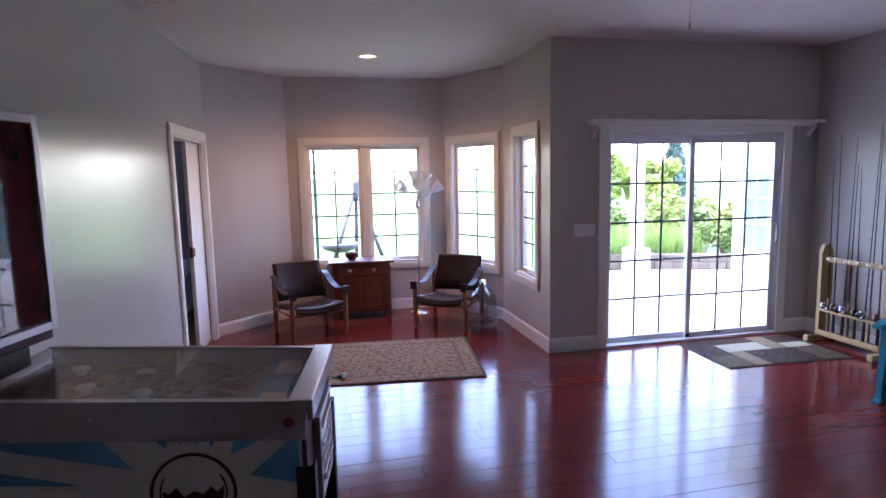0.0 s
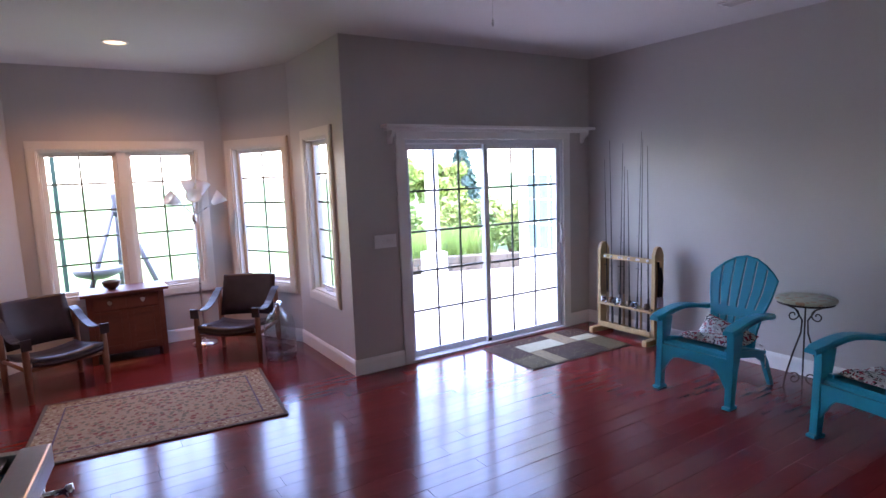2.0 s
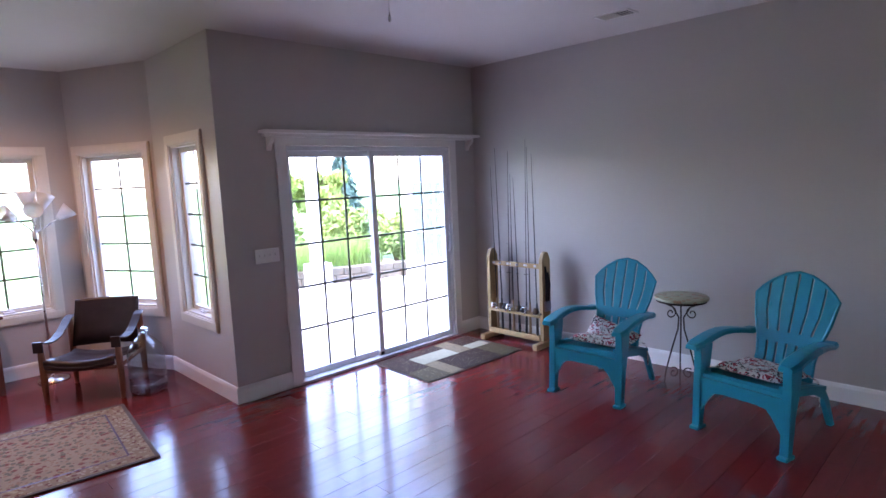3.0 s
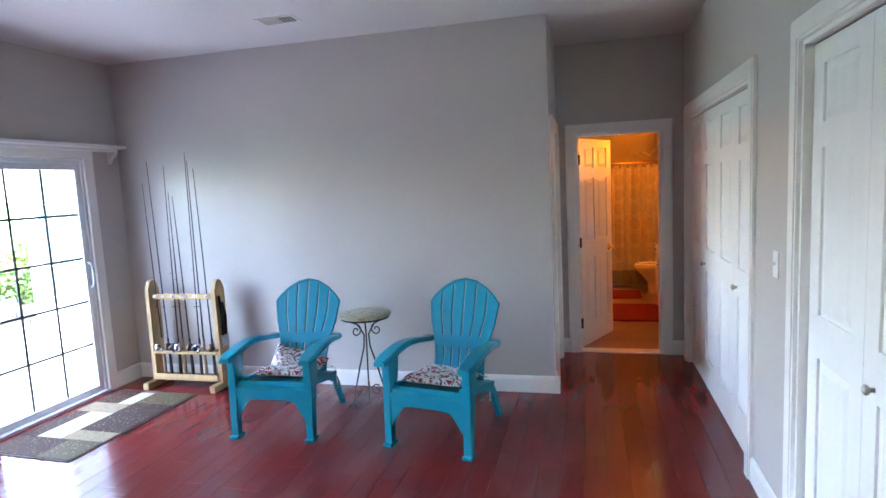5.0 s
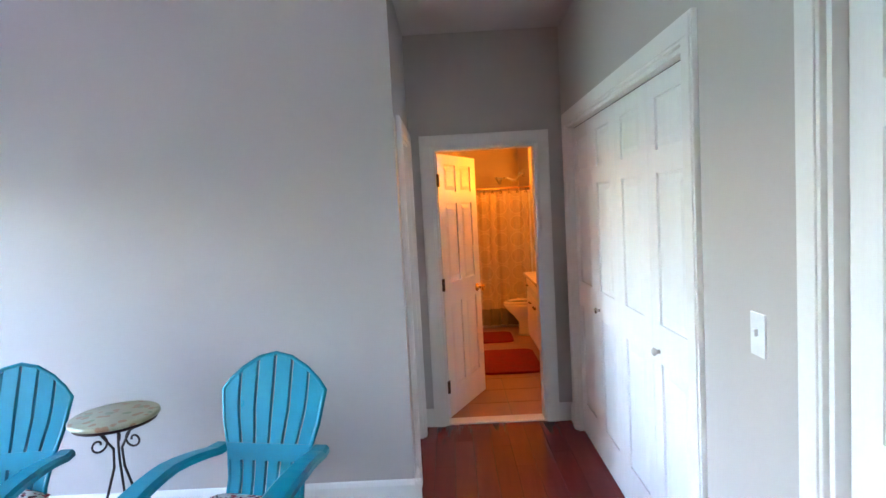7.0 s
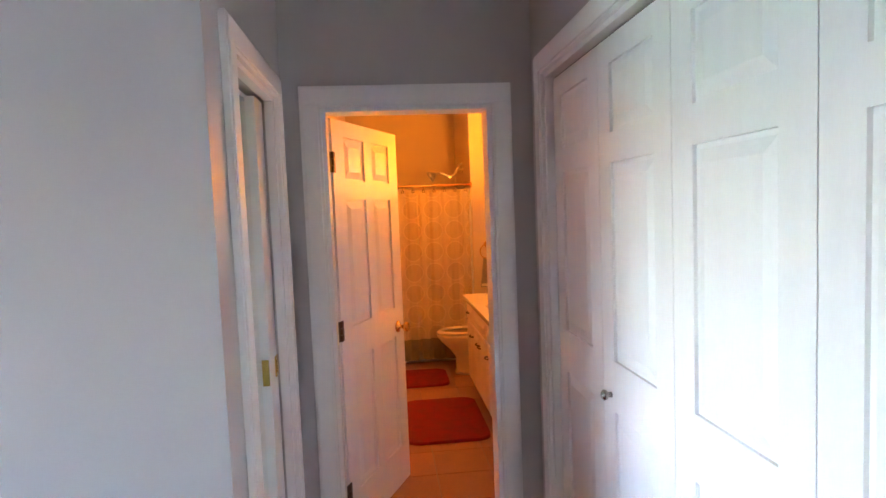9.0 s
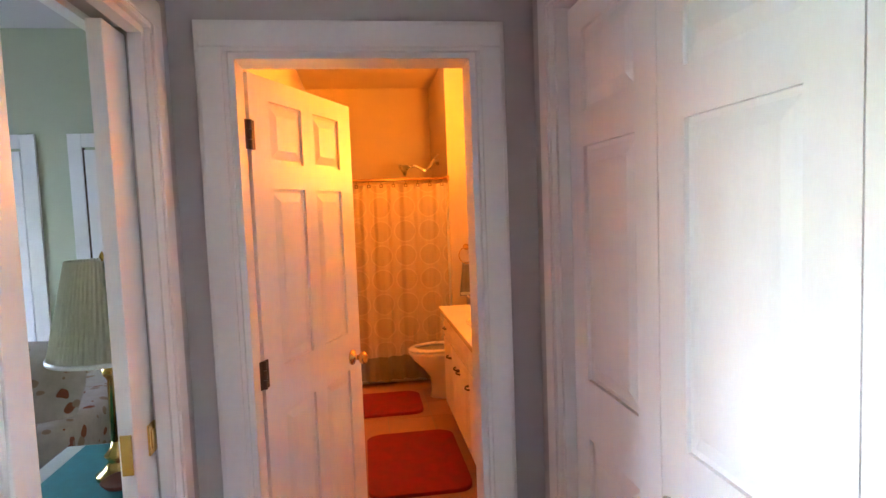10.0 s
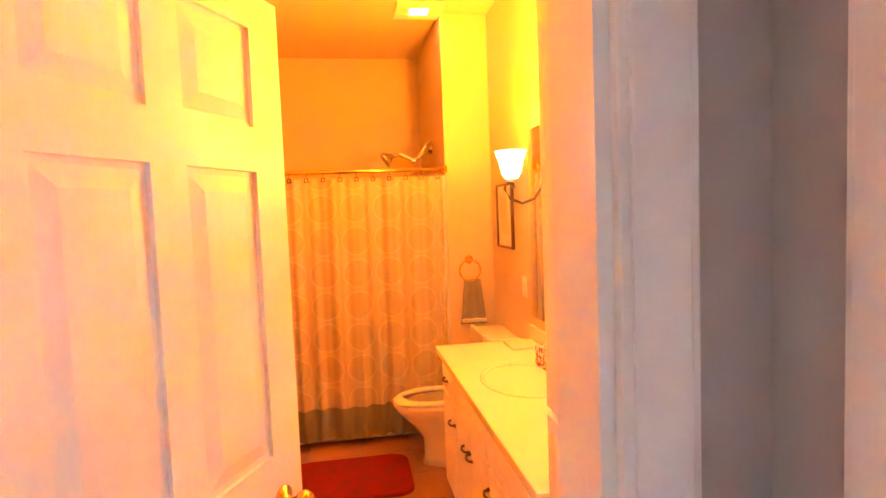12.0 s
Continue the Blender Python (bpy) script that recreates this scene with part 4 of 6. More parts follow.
# ---- fishing rods in their rack ----
rk = thing("rod_rack", pose(4.93, 4.35, 0), "pale pine floor rack for fishing rods", "rod rack")
for y in (-0.33, 0.33):
    up = B()
    prism(up, [(-0.065, 0.06), (0.065, 0.06), (0.065, 0.86), (0.035, 0.925), (0.0, 0.94), (-0.035, 0.925), (-0.065, 0.86)], 0.036, pose(0, y + 0.018, 0) @ side)
    part("side_board", up, PINE, rk)
    part("foot", box(B(), (-0.19, y - 0.028, 0.0), (0.13, y + 0.028, 0.06), bevel=0.012), PINE, rk)
part("bottom_shelf", box(B(), (-0.07, -0.312, 0.06), (0.07, 0.312, 0.085), bevel=0.004), PINE, rk)
part("bottom_lip", box(B(), (-0.085, -0.312, 0.07), (-0.07, 0.312, 0.12), bevel=0.004), PINE, rk)
part("mid_shelf", box(B(), (-0.075, -0.312, 0.295), (0.02, 0.312, 0.32), bevel=0.004), PINE, rk)
part("top_bar", box(B(), (-0.03, -0.312, 0.77), (0.0, 0.312, 0.815), bevel=0.004), PINE, rk)
tl = part("tool_holder", box(B(), (-0.045, -0.37, 0.36), (0.045, -0.35, 0.46), bevel=0.006), STEEL, rk, "grey plastic tool pocket")
for i, (x, h) in enumerate(((-0.02, 0.30), (0.015, 0.24))):
    part("hanging_tool", tube(B(), [(x, -0.358, 0.46), (x + 0.005, -0.364, 0.62), (x - 0.008, -0.358, 0.50 + h)], [0.012, 0.016, 0.010]), BLACK, rk)
tips = (1.78, 1.96, 1.92, 1.70, 1.66, 2.02, 1.95, 1.88)
for i, tip in enumerate(tips):
    y = 0.25 - i * 0.071 + 0.012 * math.sin(i * 2.3)
    r = thing("fishing_rod", pose(4.905, 4.35 + y, 0.085, 1.1 * (i % 3 - 1) - 1.0, 0.8 + 0.5 * (i % 2), 35 * math.sin(i * 1.9)), "dark fishing rod with a reel standing in the rack", "fishing rod", "fishing rods in the rack")
    z = tip - 0.085
    part("blank", tube(B(), [(0, 0, 0.30), (0, 0, 0.8), (0, 0, 1.2), (0.004, 0.004, z)], [0.0065, 0.0052, 0.004, 0.0022], 6), RODS, r)
    part("grip", tube(B(), [(0, 0, 0.0), (0, 0, 0.05), (0, 0, 0.22), (0, 0, 0.34)], [0.012, 0.014, 0.011, 0.009], 8), BLACK if i % 3 else CORK, r)
    rl = B()
    lathe(rl, [(0.012, -0.03), (0.028, -0.022), (0.030, 0.0), (0.024, 0.018), (0.028, 0.024), (0.016, 0.034)], pose(-0.055, 0, 0.27, 0, 20 * (i % 3), 0), 16)
    tube(rl, [(0, 0, 0.24), (-0.03, 0, 0.27), (-0.055, 0, 0.27)], 0.006)
    tube(rl, [(-0.055, 0.0, 0.27), (-0.055, -0.045, 0.265), (-0.075, -0.05, 0.25)], 0.004)
    lathe(rl, [(0.008, 0), (0.010, 0.012), (0.006, 0.02)], pose(-0.078, -0.05, 0.24, 30), 10)
    part("reel", rl, (CHROME, BRONZE, BLACK)[i % 3], r, "metal spinning reel")
    for k in range(4):
        zz = 0.62 + k * (z - 0.66) / 4
        gd = B()
        n = 10
        ra = 0.012 - 0.002 * k
        tube(gd, [(-0.006 - ra + ra * math.cos(6.283 * j / n), ra * math.sin(6.283 * j / n), zz) for j in range(n + 1)], 0.0012, 4)
        part("line_guide", gd, BLACK, r)
    part("clip", box(B(), (-0.03, -0.012, 0.70), (-0.004, 0.012, 0.722), bevel=0.004), PLATE, r, "white rod clip")


# ---- adirondack chairs, table ----
def adirondack(m, label):
    """Front towards -x, seat width along y."""
    c = thing("adirondack_chair", m, label, "chair", "blue adirondack chairs")
    w = 0.275
    for s in (-1, 1):
        # front leg, flared foot
        pts = [(-0.36, 0.0), (-0.315, 0.0), (-0.285, 0.25), (-0.255, 0.36), (-0.235, 0.45), (-0.215, 0.55), (-0.345, 0.56), (-0.345, 0.40)]
        bm = prism(B(), pts, 0.05, pose(0, s * w + 0.025, 0) @ side, bevel=0.006)
        box(bm, (-0.385, s * w - 0.03, 0.0), (-0.29, s * w + 0.03, 0.022), bevel=0.006)
        part("front_leg", bm, TEAL, c)
        bm = prism(B(), [(0.315, 0.0), (0.355, 0.0), (0.265, 0.20), (0.19, 0.30), (0.02, 0.35), (-0.30, 0.41), (-0.30, 0.34), (0.08, 0.275), (0.20, 0.21)], 0.032, pose(0, s * 0.225 + 0.016, 0) @ side, bevel=0.004)
        part("back_leg", bm, TEAL, c)
        # arm: curved board, wider to the front
        arm = B()
        n = 10
        lo = []
        for i in range(n + 1):
            k = i / n
            x = -0.40 + 0.66 * k
            z = 0.565 + 0.045 * math.sin(math.pi * min(1, k * 1.1)) + 0.01 * k
            wd = 0.060 - 0.020 * k + (-0.022 if i == 0 else 0)
            cy = s * (w + 0.012 - 0.085 * max(0, k - 0.5))
            lo.append([arm.verts.new((x, cy - wd, z - 0.012)), arm.verts.new((x, cy - wd * 0.7, z)), arm.verts.new((x, cy + wd * 0.7, z)), arm.verts.new((x, cy + wd, z - 0.012)), arm.verts.new((x, cy + wd, z - 0.032)), arm.verts.new((x, cy - wd, z - 0.032))])
        for a, b in zip(lo, lo[1:]):
            for i in range(6):
                arm.faces.new((a[i], a[(i + 1) % 6], b[(i + 1) % 6], b[i]))
        arm.faces.new(lo[0])
        arm.faces.new(lo[-1][::-1])
        part("armrest", arm, TEAL, c, smooth=False)
    # seat
    st = B()
    prism(st, [(-0.335, 0.27), (-0.325, 0.37), (-0.30, 0.385), (0.0, 0.345), (0.20, 0.30), (0.20, 0.275), (0.0, 0.32), (-0.295, 0.355), (-0.31, 0.27)], 0.50, pose(0, 0.25, 0) @ side)
    part("seat", st, TEAL, c)
    ap = [(-0.25, 0.35)] + [(-0.25, 0.13)] + [(-0.19, 0.23)] + [(-0.16, 0.265), (-0.10, 0.275), (0.10, 0.275), (0.16, 0.265), (0.19, 0.23), (0.25, 0.13), (0.25, 0.35)]
    part("apron", prism(B(), ap, 0.02, pose(-0.345, 0, 0) @ Matrix(((0, 0, 1, 0), (1, 0, 0, 0), (0, 1, 0, 0), (0, 0, 0, 1)))), TEAL, c)
    # back: slats in a leaning plane
    back = pose(0.135, 0, 0.29) @ Matrix.Rotation(radians(19), 4, "Y") @ Matrix(((0, 0, 1, 0), (1, 0, 0, 0), (0, 1, 0, 0), (0, 0, 0, 1)))

    def half(h):
        return 0.182 + 0.073 * max(0.0, min(1.0, (h - 0.16) / 0.30)) ** 1.3 - 0.006 * math.sin(h * 6)

    def top(x):
        return 0.715 - 0.165 * (abs(x) / 0.26) ** 1.9
    n = 6
    for i in range(n):
        a, b = -1 + 2 * i / n, -1 + 2 * (i + 1) / n
        g = 0.0075
        for h0, h1 in ((0.02, 0.245), (0.30, None)):
            lft, rgt = [], []
            steps = 5
            for k in range(steps + 1):
                ha = (top(a * 0.26) if h1 is None else h1)
                hb = (top(b * 0.26) if h1 is None else h1)
                za, zb = h0 + (ha - h0) * k / steps, h0 + (hb - h0) * k / steps
                lft.append((a * half(za) + g, za))
                rgt.append((b * half(zb) - g, zb))
            mid = [] if h1 is not None else [((lft[-1][0] + rgt[-1][0]) / 2, top((a + b) / 2 * 0.26) + 0.003)]
            part("slat", prism(B(), rgt + mid + lft[::-1], 0.022, back, bevel=0.004), TEAL, c)
    part("back_band", prism(B(), [(-half(0.24), 0.235), (half(0.24), 0.235), (half(0.31), 0.31), (-half(0.31), 0.31)], 0.030, back @ pose(0, 0, -0.006), bevel=0.006), TEAL, c)
    rim = [(-half(h), h) for h in (0.02, 0.15, 0.27, 0.40, top(0.26))]
    arc = [(x, top(x)) for x in (-0.22, -0.16, -0.08, 0, 0.08, 0.16, 0.22)]
    rib = rim + arc + [(-x, z) for x, z in rim[::-1]]
    part("back_rim", tube(B(), [(x, z, 0.006) for x, z in rib], 0.011, 6, back), TEAL, c)
    part("back_web", prism(B(), [(-half(0.02) + 0.01, 0.0), (half(0.02) - 0.01, 0.0), (half(0.1), 0.03), (-half(0.1), 0.03)], 0.028, back @ pose(0, 0, -0.004)), TEAL, c)
    return c


def cushion(m, label, folded=False):
    q = thing("cushion", m, label, "cushion", "floral seat cushions")
    bm = B()
    n = 14
    up, dn = [], []
    for i in range(n + 1):
        ru, rd = [], []
        for j in range(n + 1):
            u, v = i / n * 2 - 1, j / n * 2 - 1
            puff = 0.045 * (max(0, (1 - u ** 4) * (1 - v ** 4))) ** 0.5 * (1 + 0.25 * math.sin(5 * u + 2) * math.cos(4 * v))
            lift = 0.15 * max(0, u - 0.2) ** 1.5 * (1 if folded else 0.16) * (1 + 0.5 * v)
            ru.append(bm.verts.new((u * 0.20, v * 0.205, 0.018 + puff + lift)))
            rd.append(bm.verts.new((u * 0.20, v * 0.205, 0.016 - puff * 0.35 + lift)))
        up.append(ru)
        dn.append(rd)
    for i in range(n):
        for j in range(n):
            bm.faces.new((up[i][j], up[i + 1][j], up[i + 1][j + 1], up[i][j + 1]))
            bm.faces.new((dn[i][j], dn[i][j + 1], dn[i + 1][j + 1], dn[i + 1][j]))
    rim_u = [up[i][0] for i in range(n)] + [up[n][j] for j in range(n)] + [up[i][n] for i in range(n, 0, -1)] + [up[0][j] for j in range(n, 0, -1)]
    rim_d = [dn[i][0] for i in range(n)] + [dn[n][j] for j in range(n)] + [dn[i][n] for i in range(n, 0, -1)] + [dn[0][j] for j in range(n, 0, -1)]
    for i in range(len(rim_u)):
        k = (i + 1) % len(rim_u)
        bm.faces.new((rim_u[i], rim_d[i], rim_d[k], rim_u[k]))
    part("pad", bm, CUSHION, q, smooth=True)
    for s in (-1, 1):
        part("tie", tube(B(), [(0.19, s * 0.19, 0.02), (0.23, s * 0.235, 0.0), (0.24, s * 0.25, -0.10), (0.25, s * 0.25, -0.16)], 0.004, 5), CUSHION, q)
    return q


adirondack(pose(4.36, 3.04, 0, 0, 0, 2), "bright teal plastic adirondack chair by the wall")
adirondack(pose(4.33, 1.875, 0, 0, 0, -11), "bright teal plastic adirondack chair by the wall")
cushion(pose(4.36, 3.04, 0.355, 0, 8, 2) @ pose(-0.03, 0, 0), "red, black and cream floral cushion bunched against the chair back", True)
cushion(pose(4.33, 1.895, 0.355, 0, 8, -11) @ pose(-0.06, 0, 0), "red, black and cream floral cushion on the chair seat")

tb = thing("side_table", pose(4.66, 2.58, 0), "small round painted table on scrolled iron legs", "side table")
part("tabletop", lathe(B(), [(0.185, 0.70), (0.195, 0.705), (0.195, 0.718), (0.185, 0.724), (0.0, 0.7245)], None, 40), MOSAIC, tb)
part("top_ring", lathe(B(), [(0.17, 0.685), (0.18, 0.685), (0.18, 0.70), (0.17, 0.70)], None, 32), IRON, tb)


def scroll(cx_, cz_, r0, turns, start, sgn):
    return [(cx_ + sgn * (r0 * (1 - 0.75 * i / 18)) * math.cos(start + turns * 6.283 * i / 18), 0, cz_ + (r0 * (1 - 0.75 * i / 18)) * math.sin(start + turns * 6.283 * i / 18)) for i in range(19)]


for a in (25, 145, 265):
    bm = B()
    tube(bm, [(0.115, 0, 0.0), (0.135, 0, 0.07), (0.12, 0, 0.16), (0.075, 0, 0.32), (0.025, 0, 0.47), (0.02, 0, 0.56), (0.07, 0, 0.645), (0.15, 0, 0.685)], 0.006, 7, pose(0, 0, 0, 0, 0, a))
    tube(bm, scroll(0.085, 0.60, 0.045, 1.2, 2.0, 1), 0.005, 6, pose(0, 0, 0, 0, 0, a))
    tube(bm, scroll(0.06, 0.13, 0.045, 1.2, 1.0, 1), 0.005, 6, pose(0, 0, 0, 0, 0, a))
    tube(bm, scroll(0.145, 0.035, 0.03, 1.0, 0.5, 1), 0.005, 6, pose(0, 0, 0, 0, 0, a))
    part("leg", bm, IRON, tb)


# ---- switches, vents, lamps on walls and ceilings ----
def plate(m, x, z, w, h, toggles, label, name="switch_plate"):
    s = thing(name, m @ pose(x, 0, z), label, "switch plate" if toggles else "outlet")
    part("plate", box(B(), (-w / 2, -0.006, -h / 2), (w / 2, 0, h / 2), bevel=0.003), PLATE, s)
    for i in range(max(toggles, 0)):
        xx = (i - (toggles - 1) / 2) * 0.046
        part("toggle", box(B(), (xx - 0.005, -0.016, -0.004), (xx + 0.005, -0.005, 0.016), bevel=0.002), PLATE, s)
    if not toggles:
        for zz in (-0.022, 0.022):
            part("socket", lathe(B(), [(0.017, 0), (0.017, 0.003), (0.0, 0.0031)], pose(0, -0.006, zz, 90), 16), TRIM, s)
    return s


plate(M4, 0.335, 1.13, 0.21, 0.115, 4, "white four-gang light switch on the wall")
plate(M8, 6.185 - 3.575, 1.215, 0.075, 0.12, 1, "white single light switch on the hall wall")
plate(M5, 5.03 - 3.30, 0.38, 0.075, 0.12, 0, "white wall outlet above the baseboard", "outlet")
S_BATH, _ = wall_frame((10.6, -0.4), (6.25, -0.4))
plate(S_BATH, 10.6 - 8.76, 1.09, 0.075, 0.12, 0, "white outlet beside the vanity mirror", "outlet")


def vent(x, y, rot, label):
    v = thing("ceiling_vent", pose(x, y, H, 0, 0, rot), label, "vent")
    part("frame", ring(B(), -0.14, 0.14, -0.08, 0.08, 0.02, -0.008, 0.0, bevel=0.002), TRIM, v).matrix_local = Matrix(((1, 0, 0, 0), (0, 0, 1, 0), (0, 1, 0, 0), (0, 0, 0, 1)))
    part("backing", box(B(), (-0.12, -0.06, -0.002), (0.12, 0.06, 0.0)), BLACK, v)
    for i in range(9):
        k = -0.104 + i * 0.026
        part("slat", box(B(), (-0.001, -0.06, -0.010), (0.001, 0.06, 0.010), pose(k, 0, -0.007, 0, 42 if i < 4 else -42, 0)), TRIM, v)
    return v


vent(4.465, 3.0, 90, "white metal ceiling vent with angled slats")
vent(-0.78, 4.35, 90, "white metal ceiling vent with angled slats")
can = thing("recessed_light", pose(0.77, 6.02, H), "lit recessed ceiling light with a white trim ring", "ceiling light")
part("trim_ring", lathe(B(), [(0.082, -0.004), (0.086, -0.008), (0.097, -0.006), (0.10, 0.0)], None, 32, False), TRIM, can)
part("lens", lathe(B(), [(0.078, -0.003), (0.078, 0.0)], None, 32), GLOW_CAN, can, "glowing warm lamp face")
pc = thing("pull_chain", pose(1.71, 2.33, 2.22), "thin metal pull chain with a small knob", "pull chain")
part("chain", tube(B(), [(0, 0, 0.03), (0, 0, 0.57)], 0.0012, 5), NICKEL, pc)
part("knob", lathe(B(), [(0.002, 0.0), (0.005, 0.005), (0.0055, 0.014), (0.003, 0.024), (0.0015, 0.032)], None, 12), NICKEL, pc)
part("ceiling_cap", lathe(B(), [(0.02, 0.56), (0.07, 0.585), (0.075, 0.61)], None, 20), TRIM, pc)

# ---- bedroom things seen through the pocket door ----
def pleated_shade(r0, r1, z0, z1, folds=64):
    bm = B()
    n = folds * 4
    shell = []
    for z, r, thin in ((z0, r0, 0), (z1, r1, 0), (z1, r1, 0.004), (z0, r0, 0.004)):
        shell.append([bm.verts.new(((r - thin) * (1 + 0.010 * math.cos(folds * 6.28319 * i / n)) * math.cos(6.28319 * i / n), (r - thin) * (1 + 0.010 * math.cos(folds * 6.28319 * i / n)) * math.sin(6.28319 * i / n), z)) for i in range(n)])
    for k in range(4):
        a, b = shell[k], shell[(k + 1) % 4]
        for i in range(n):
            bm.faces.new((a[i], a[(i + 1) % n], b[(i + 1) % n], b[i]))
    return bm


ns = thing("nightstand", pose(6.58, 1.68, 0), "small pale nightstand with a drawer", "nightstand")
part("body", box(B(), (-0.2, -0.22, 0.0), (0.35, 0.25, 0.58), bevel=0.01), LINEN, ns)
part("top", box(B(), (-0.23, -0.25, 0.58), (0.38, 0.28, 0.61), bevel=0.008), LINEN, ns)
tagged(part("table_runner", box(B(), (6.37, 1.50, 0.61), (6.94, 1.88, 0.614)), TEALCLOTH), "teal cloth runner lying on the nightstand", "cloth")
dsh = tagged(part("trinket_dish", lathe(B(), [(0.03, 0), (0.06, 0.012), (0.075, 0.03), (0.07, 0.03), (0.0, 0.012)], pose(6.50, 1.56, 0.614), 22), CHERRY), "small reddish dish beside the lamp", "dish")
part("drawer", box(B(), (-0.212, -0.17, 0.38), (-0.2, 0.2, 0.54), bevel=0.003), LINEN, ns)
tlamp = thing("table_lamp", pose(6.61, 1.62, 0.614), "tall brass candlestick table lamp with a cream shade", "table lamp")
part("base", lathe(B(), [(0.075, 0), (0.075, 0.015), (0.05, 0.03), (0.03, 0.06), (0.045, 0.08), (0.02, 0.11), (0.016, 0.14)]), BRASS, tlamp)
part("column", lathe(B(), [(0.018, 0.13), (0.016, 0.36), (0.03, 0.38), (0.03, 0.40), (0.012, 0.42), (0.008, 0.46)]), BRASS, tlamp)
part("shade", pleated_shade(0.195, 0.118, 0.45, 0.80), LINEN, tlamp, "pleated cream cloth lamp shade")
part("shade_trim", lathe(B(), [(0.196, 0.445), (0.200, 0.448), (0.200, 0.460), (0.195, 0.462)], None, 48, False), TRIM, tlamp)
part("finial", lathe(B(), [(0.004, 0.46), (0.004, 0.80), (0.010, 0.808), (0.006, 0.82), (0.0, 0.83)], None, 12), BRASS, tlamp)
pf = thing("photo_frame", pose(6.86, 1.54, 0.614, 0, 0, -60), "small dark photo frame on the nightstand", "photo frame")
part("frame", ring(B(), -0.07, 0.07, 0.0, 0.18, 0.018, -0.008, 0.008), BRONZE, pf)
part("picture", box(B(), (-0.052, -0.003, 0.018), (0.052, 0.003, 0.162)), PLATE, pf)
bed_b = thing("bed", pose(6.98, 2.0, 0), "made bed with a cream and rust floral bedspread", "bed")
part("base", box(B(), (0.05, 0.05, 0.0), (1.65, 2.0, 0.25)), BARK, bed_b)
spread = box(B(), (0.0, 0.0, 0.06), (1.7, 2.05, 0.66), bevel=0.05)
bmesh.ops.subdivide_edges(spread, edges=[e for e in spread.edges if e.calc_length() > 0.3], cuts=44, use_grid_fill=True)
for v in spread.verts:
    hang = max(0.0, min(1.0, (0.62 - v.co.z) / 0.5))
    run = v.co.x + v.co.y
    fold = 0.030 * hang * math.sin(run * 34 + 1.5 * math.sin(run * 9) + v.co.z * 2)
    v.co.x += fold if v.co.x < 0.03 else 0.0
    v.co.y += fold if v.co.y < 0.03 else 0.0
    v.co.z += 0.012 * (1 - hang) * math.sin(v.co.x * 11 + 2 * math.sin(v.co.y * 5)) * math.sin(v.co.y * 13) if v.co.z > 0.6 else 0.0
part("bedspread", spread, SPREAD, bed_b, smooth=True)
for k, (px, py) in enumerate(((0.30, 0.35), (0.30, 1.05))):
    pm = pose(px, py, 0.78, 0, -55, 0) @ Matrix.Diagonal((0.24, 0.33, 0.085, 1))
    pl = B()
    bmesh.ops.create_uvsphere(pl, u_segments=20, v_segments=12, radius=1.0)
    for v in pl.verts:
        v.co.x, v.co.y = math.copysign(abs(v.co.x) ** 0.6, v.co.x), math.copysign(abs(v.co.y) ** 0.6, v.co.y)
    bmesh.ops.transform(pl, matrix=pm, verts=pl.verts)
    part("pillow", pl, SPREAD, bed_b, "floral pillow sham", True)
for nm, yy in (("door_5", 2.50), ("door_6", 3.66)):
    dd = thing(nm, pose(8.58, yy, 0.0, 0, 0, -90), "white six-panel bedroom door, closed", "door", "", "structure")
    panel_leaf("leaf", 0.76, 2.03, 2, dd, both=False)
    # dark strip along the leaf's edge stands in for the shade in its gap
    part("gap_shade", box(B(), (-0.012, 0.0, 0.0), (-0.002, 0.03, 2.045)), BRONZE, dd)
    bm = box(B(), (-0.10, -0.005, 0.0), (-0.012, 0.02, 2.14), bevel=0.003)
    box(bm, (0.772, -0.005, 0.0), (0.86, 0.02, 2.14), bevel=0.003)
    box(bm, (-0.012, -0.005, 2.05), (0.772, 0.02, 2.14), bevel=0.003)
    part("casing", bm, TRIM, dd)

# ---- bathroom things ----
van = thing("vanity", pose(7.13, -0.398, 0), "white bathroom vanity cabinet with doors and drawers", "vanity")
part("body", box(B(), (-0.155, 0.0, 0.09), (1.48, 0.50, 0.785)), DOORW, van)
part("toe_kick", box(B(), (-0.155, 0.0, 0.0), (1.48, 0.44, 0.09)), DOORW, van)


def raised_front(nm, x0, x1, z0, z1, parent):
    bm = box(B(), (x0, 0.50, z0), (x1, 0.518, z1), bevel=0.003)
    panel_field(bm, x0 + 0.035, x1 - 0.035, z0 + 0.035, z1 - 0.035, 0.518, 1)
    return part(nm, bm, DOORW, parent)


def bow_pull(x, z, parent, vertical=False, y=0.518):
    pts = [(-0.04, 0, 0), (-0.03, 0.022, 0), (0, 0.028, 0), (0.03, 0.022, 0), (0.04, 0, 0)]
    part("pull", tube(B(), [(x + (0 if vertical else a), y + b, z + (a if vertical else 0)) for a, b, _ in pts], [0.008, 0.005, 0.006, 0.005, 0.008], 7), BRONZE, parent, "dark bronze pull")


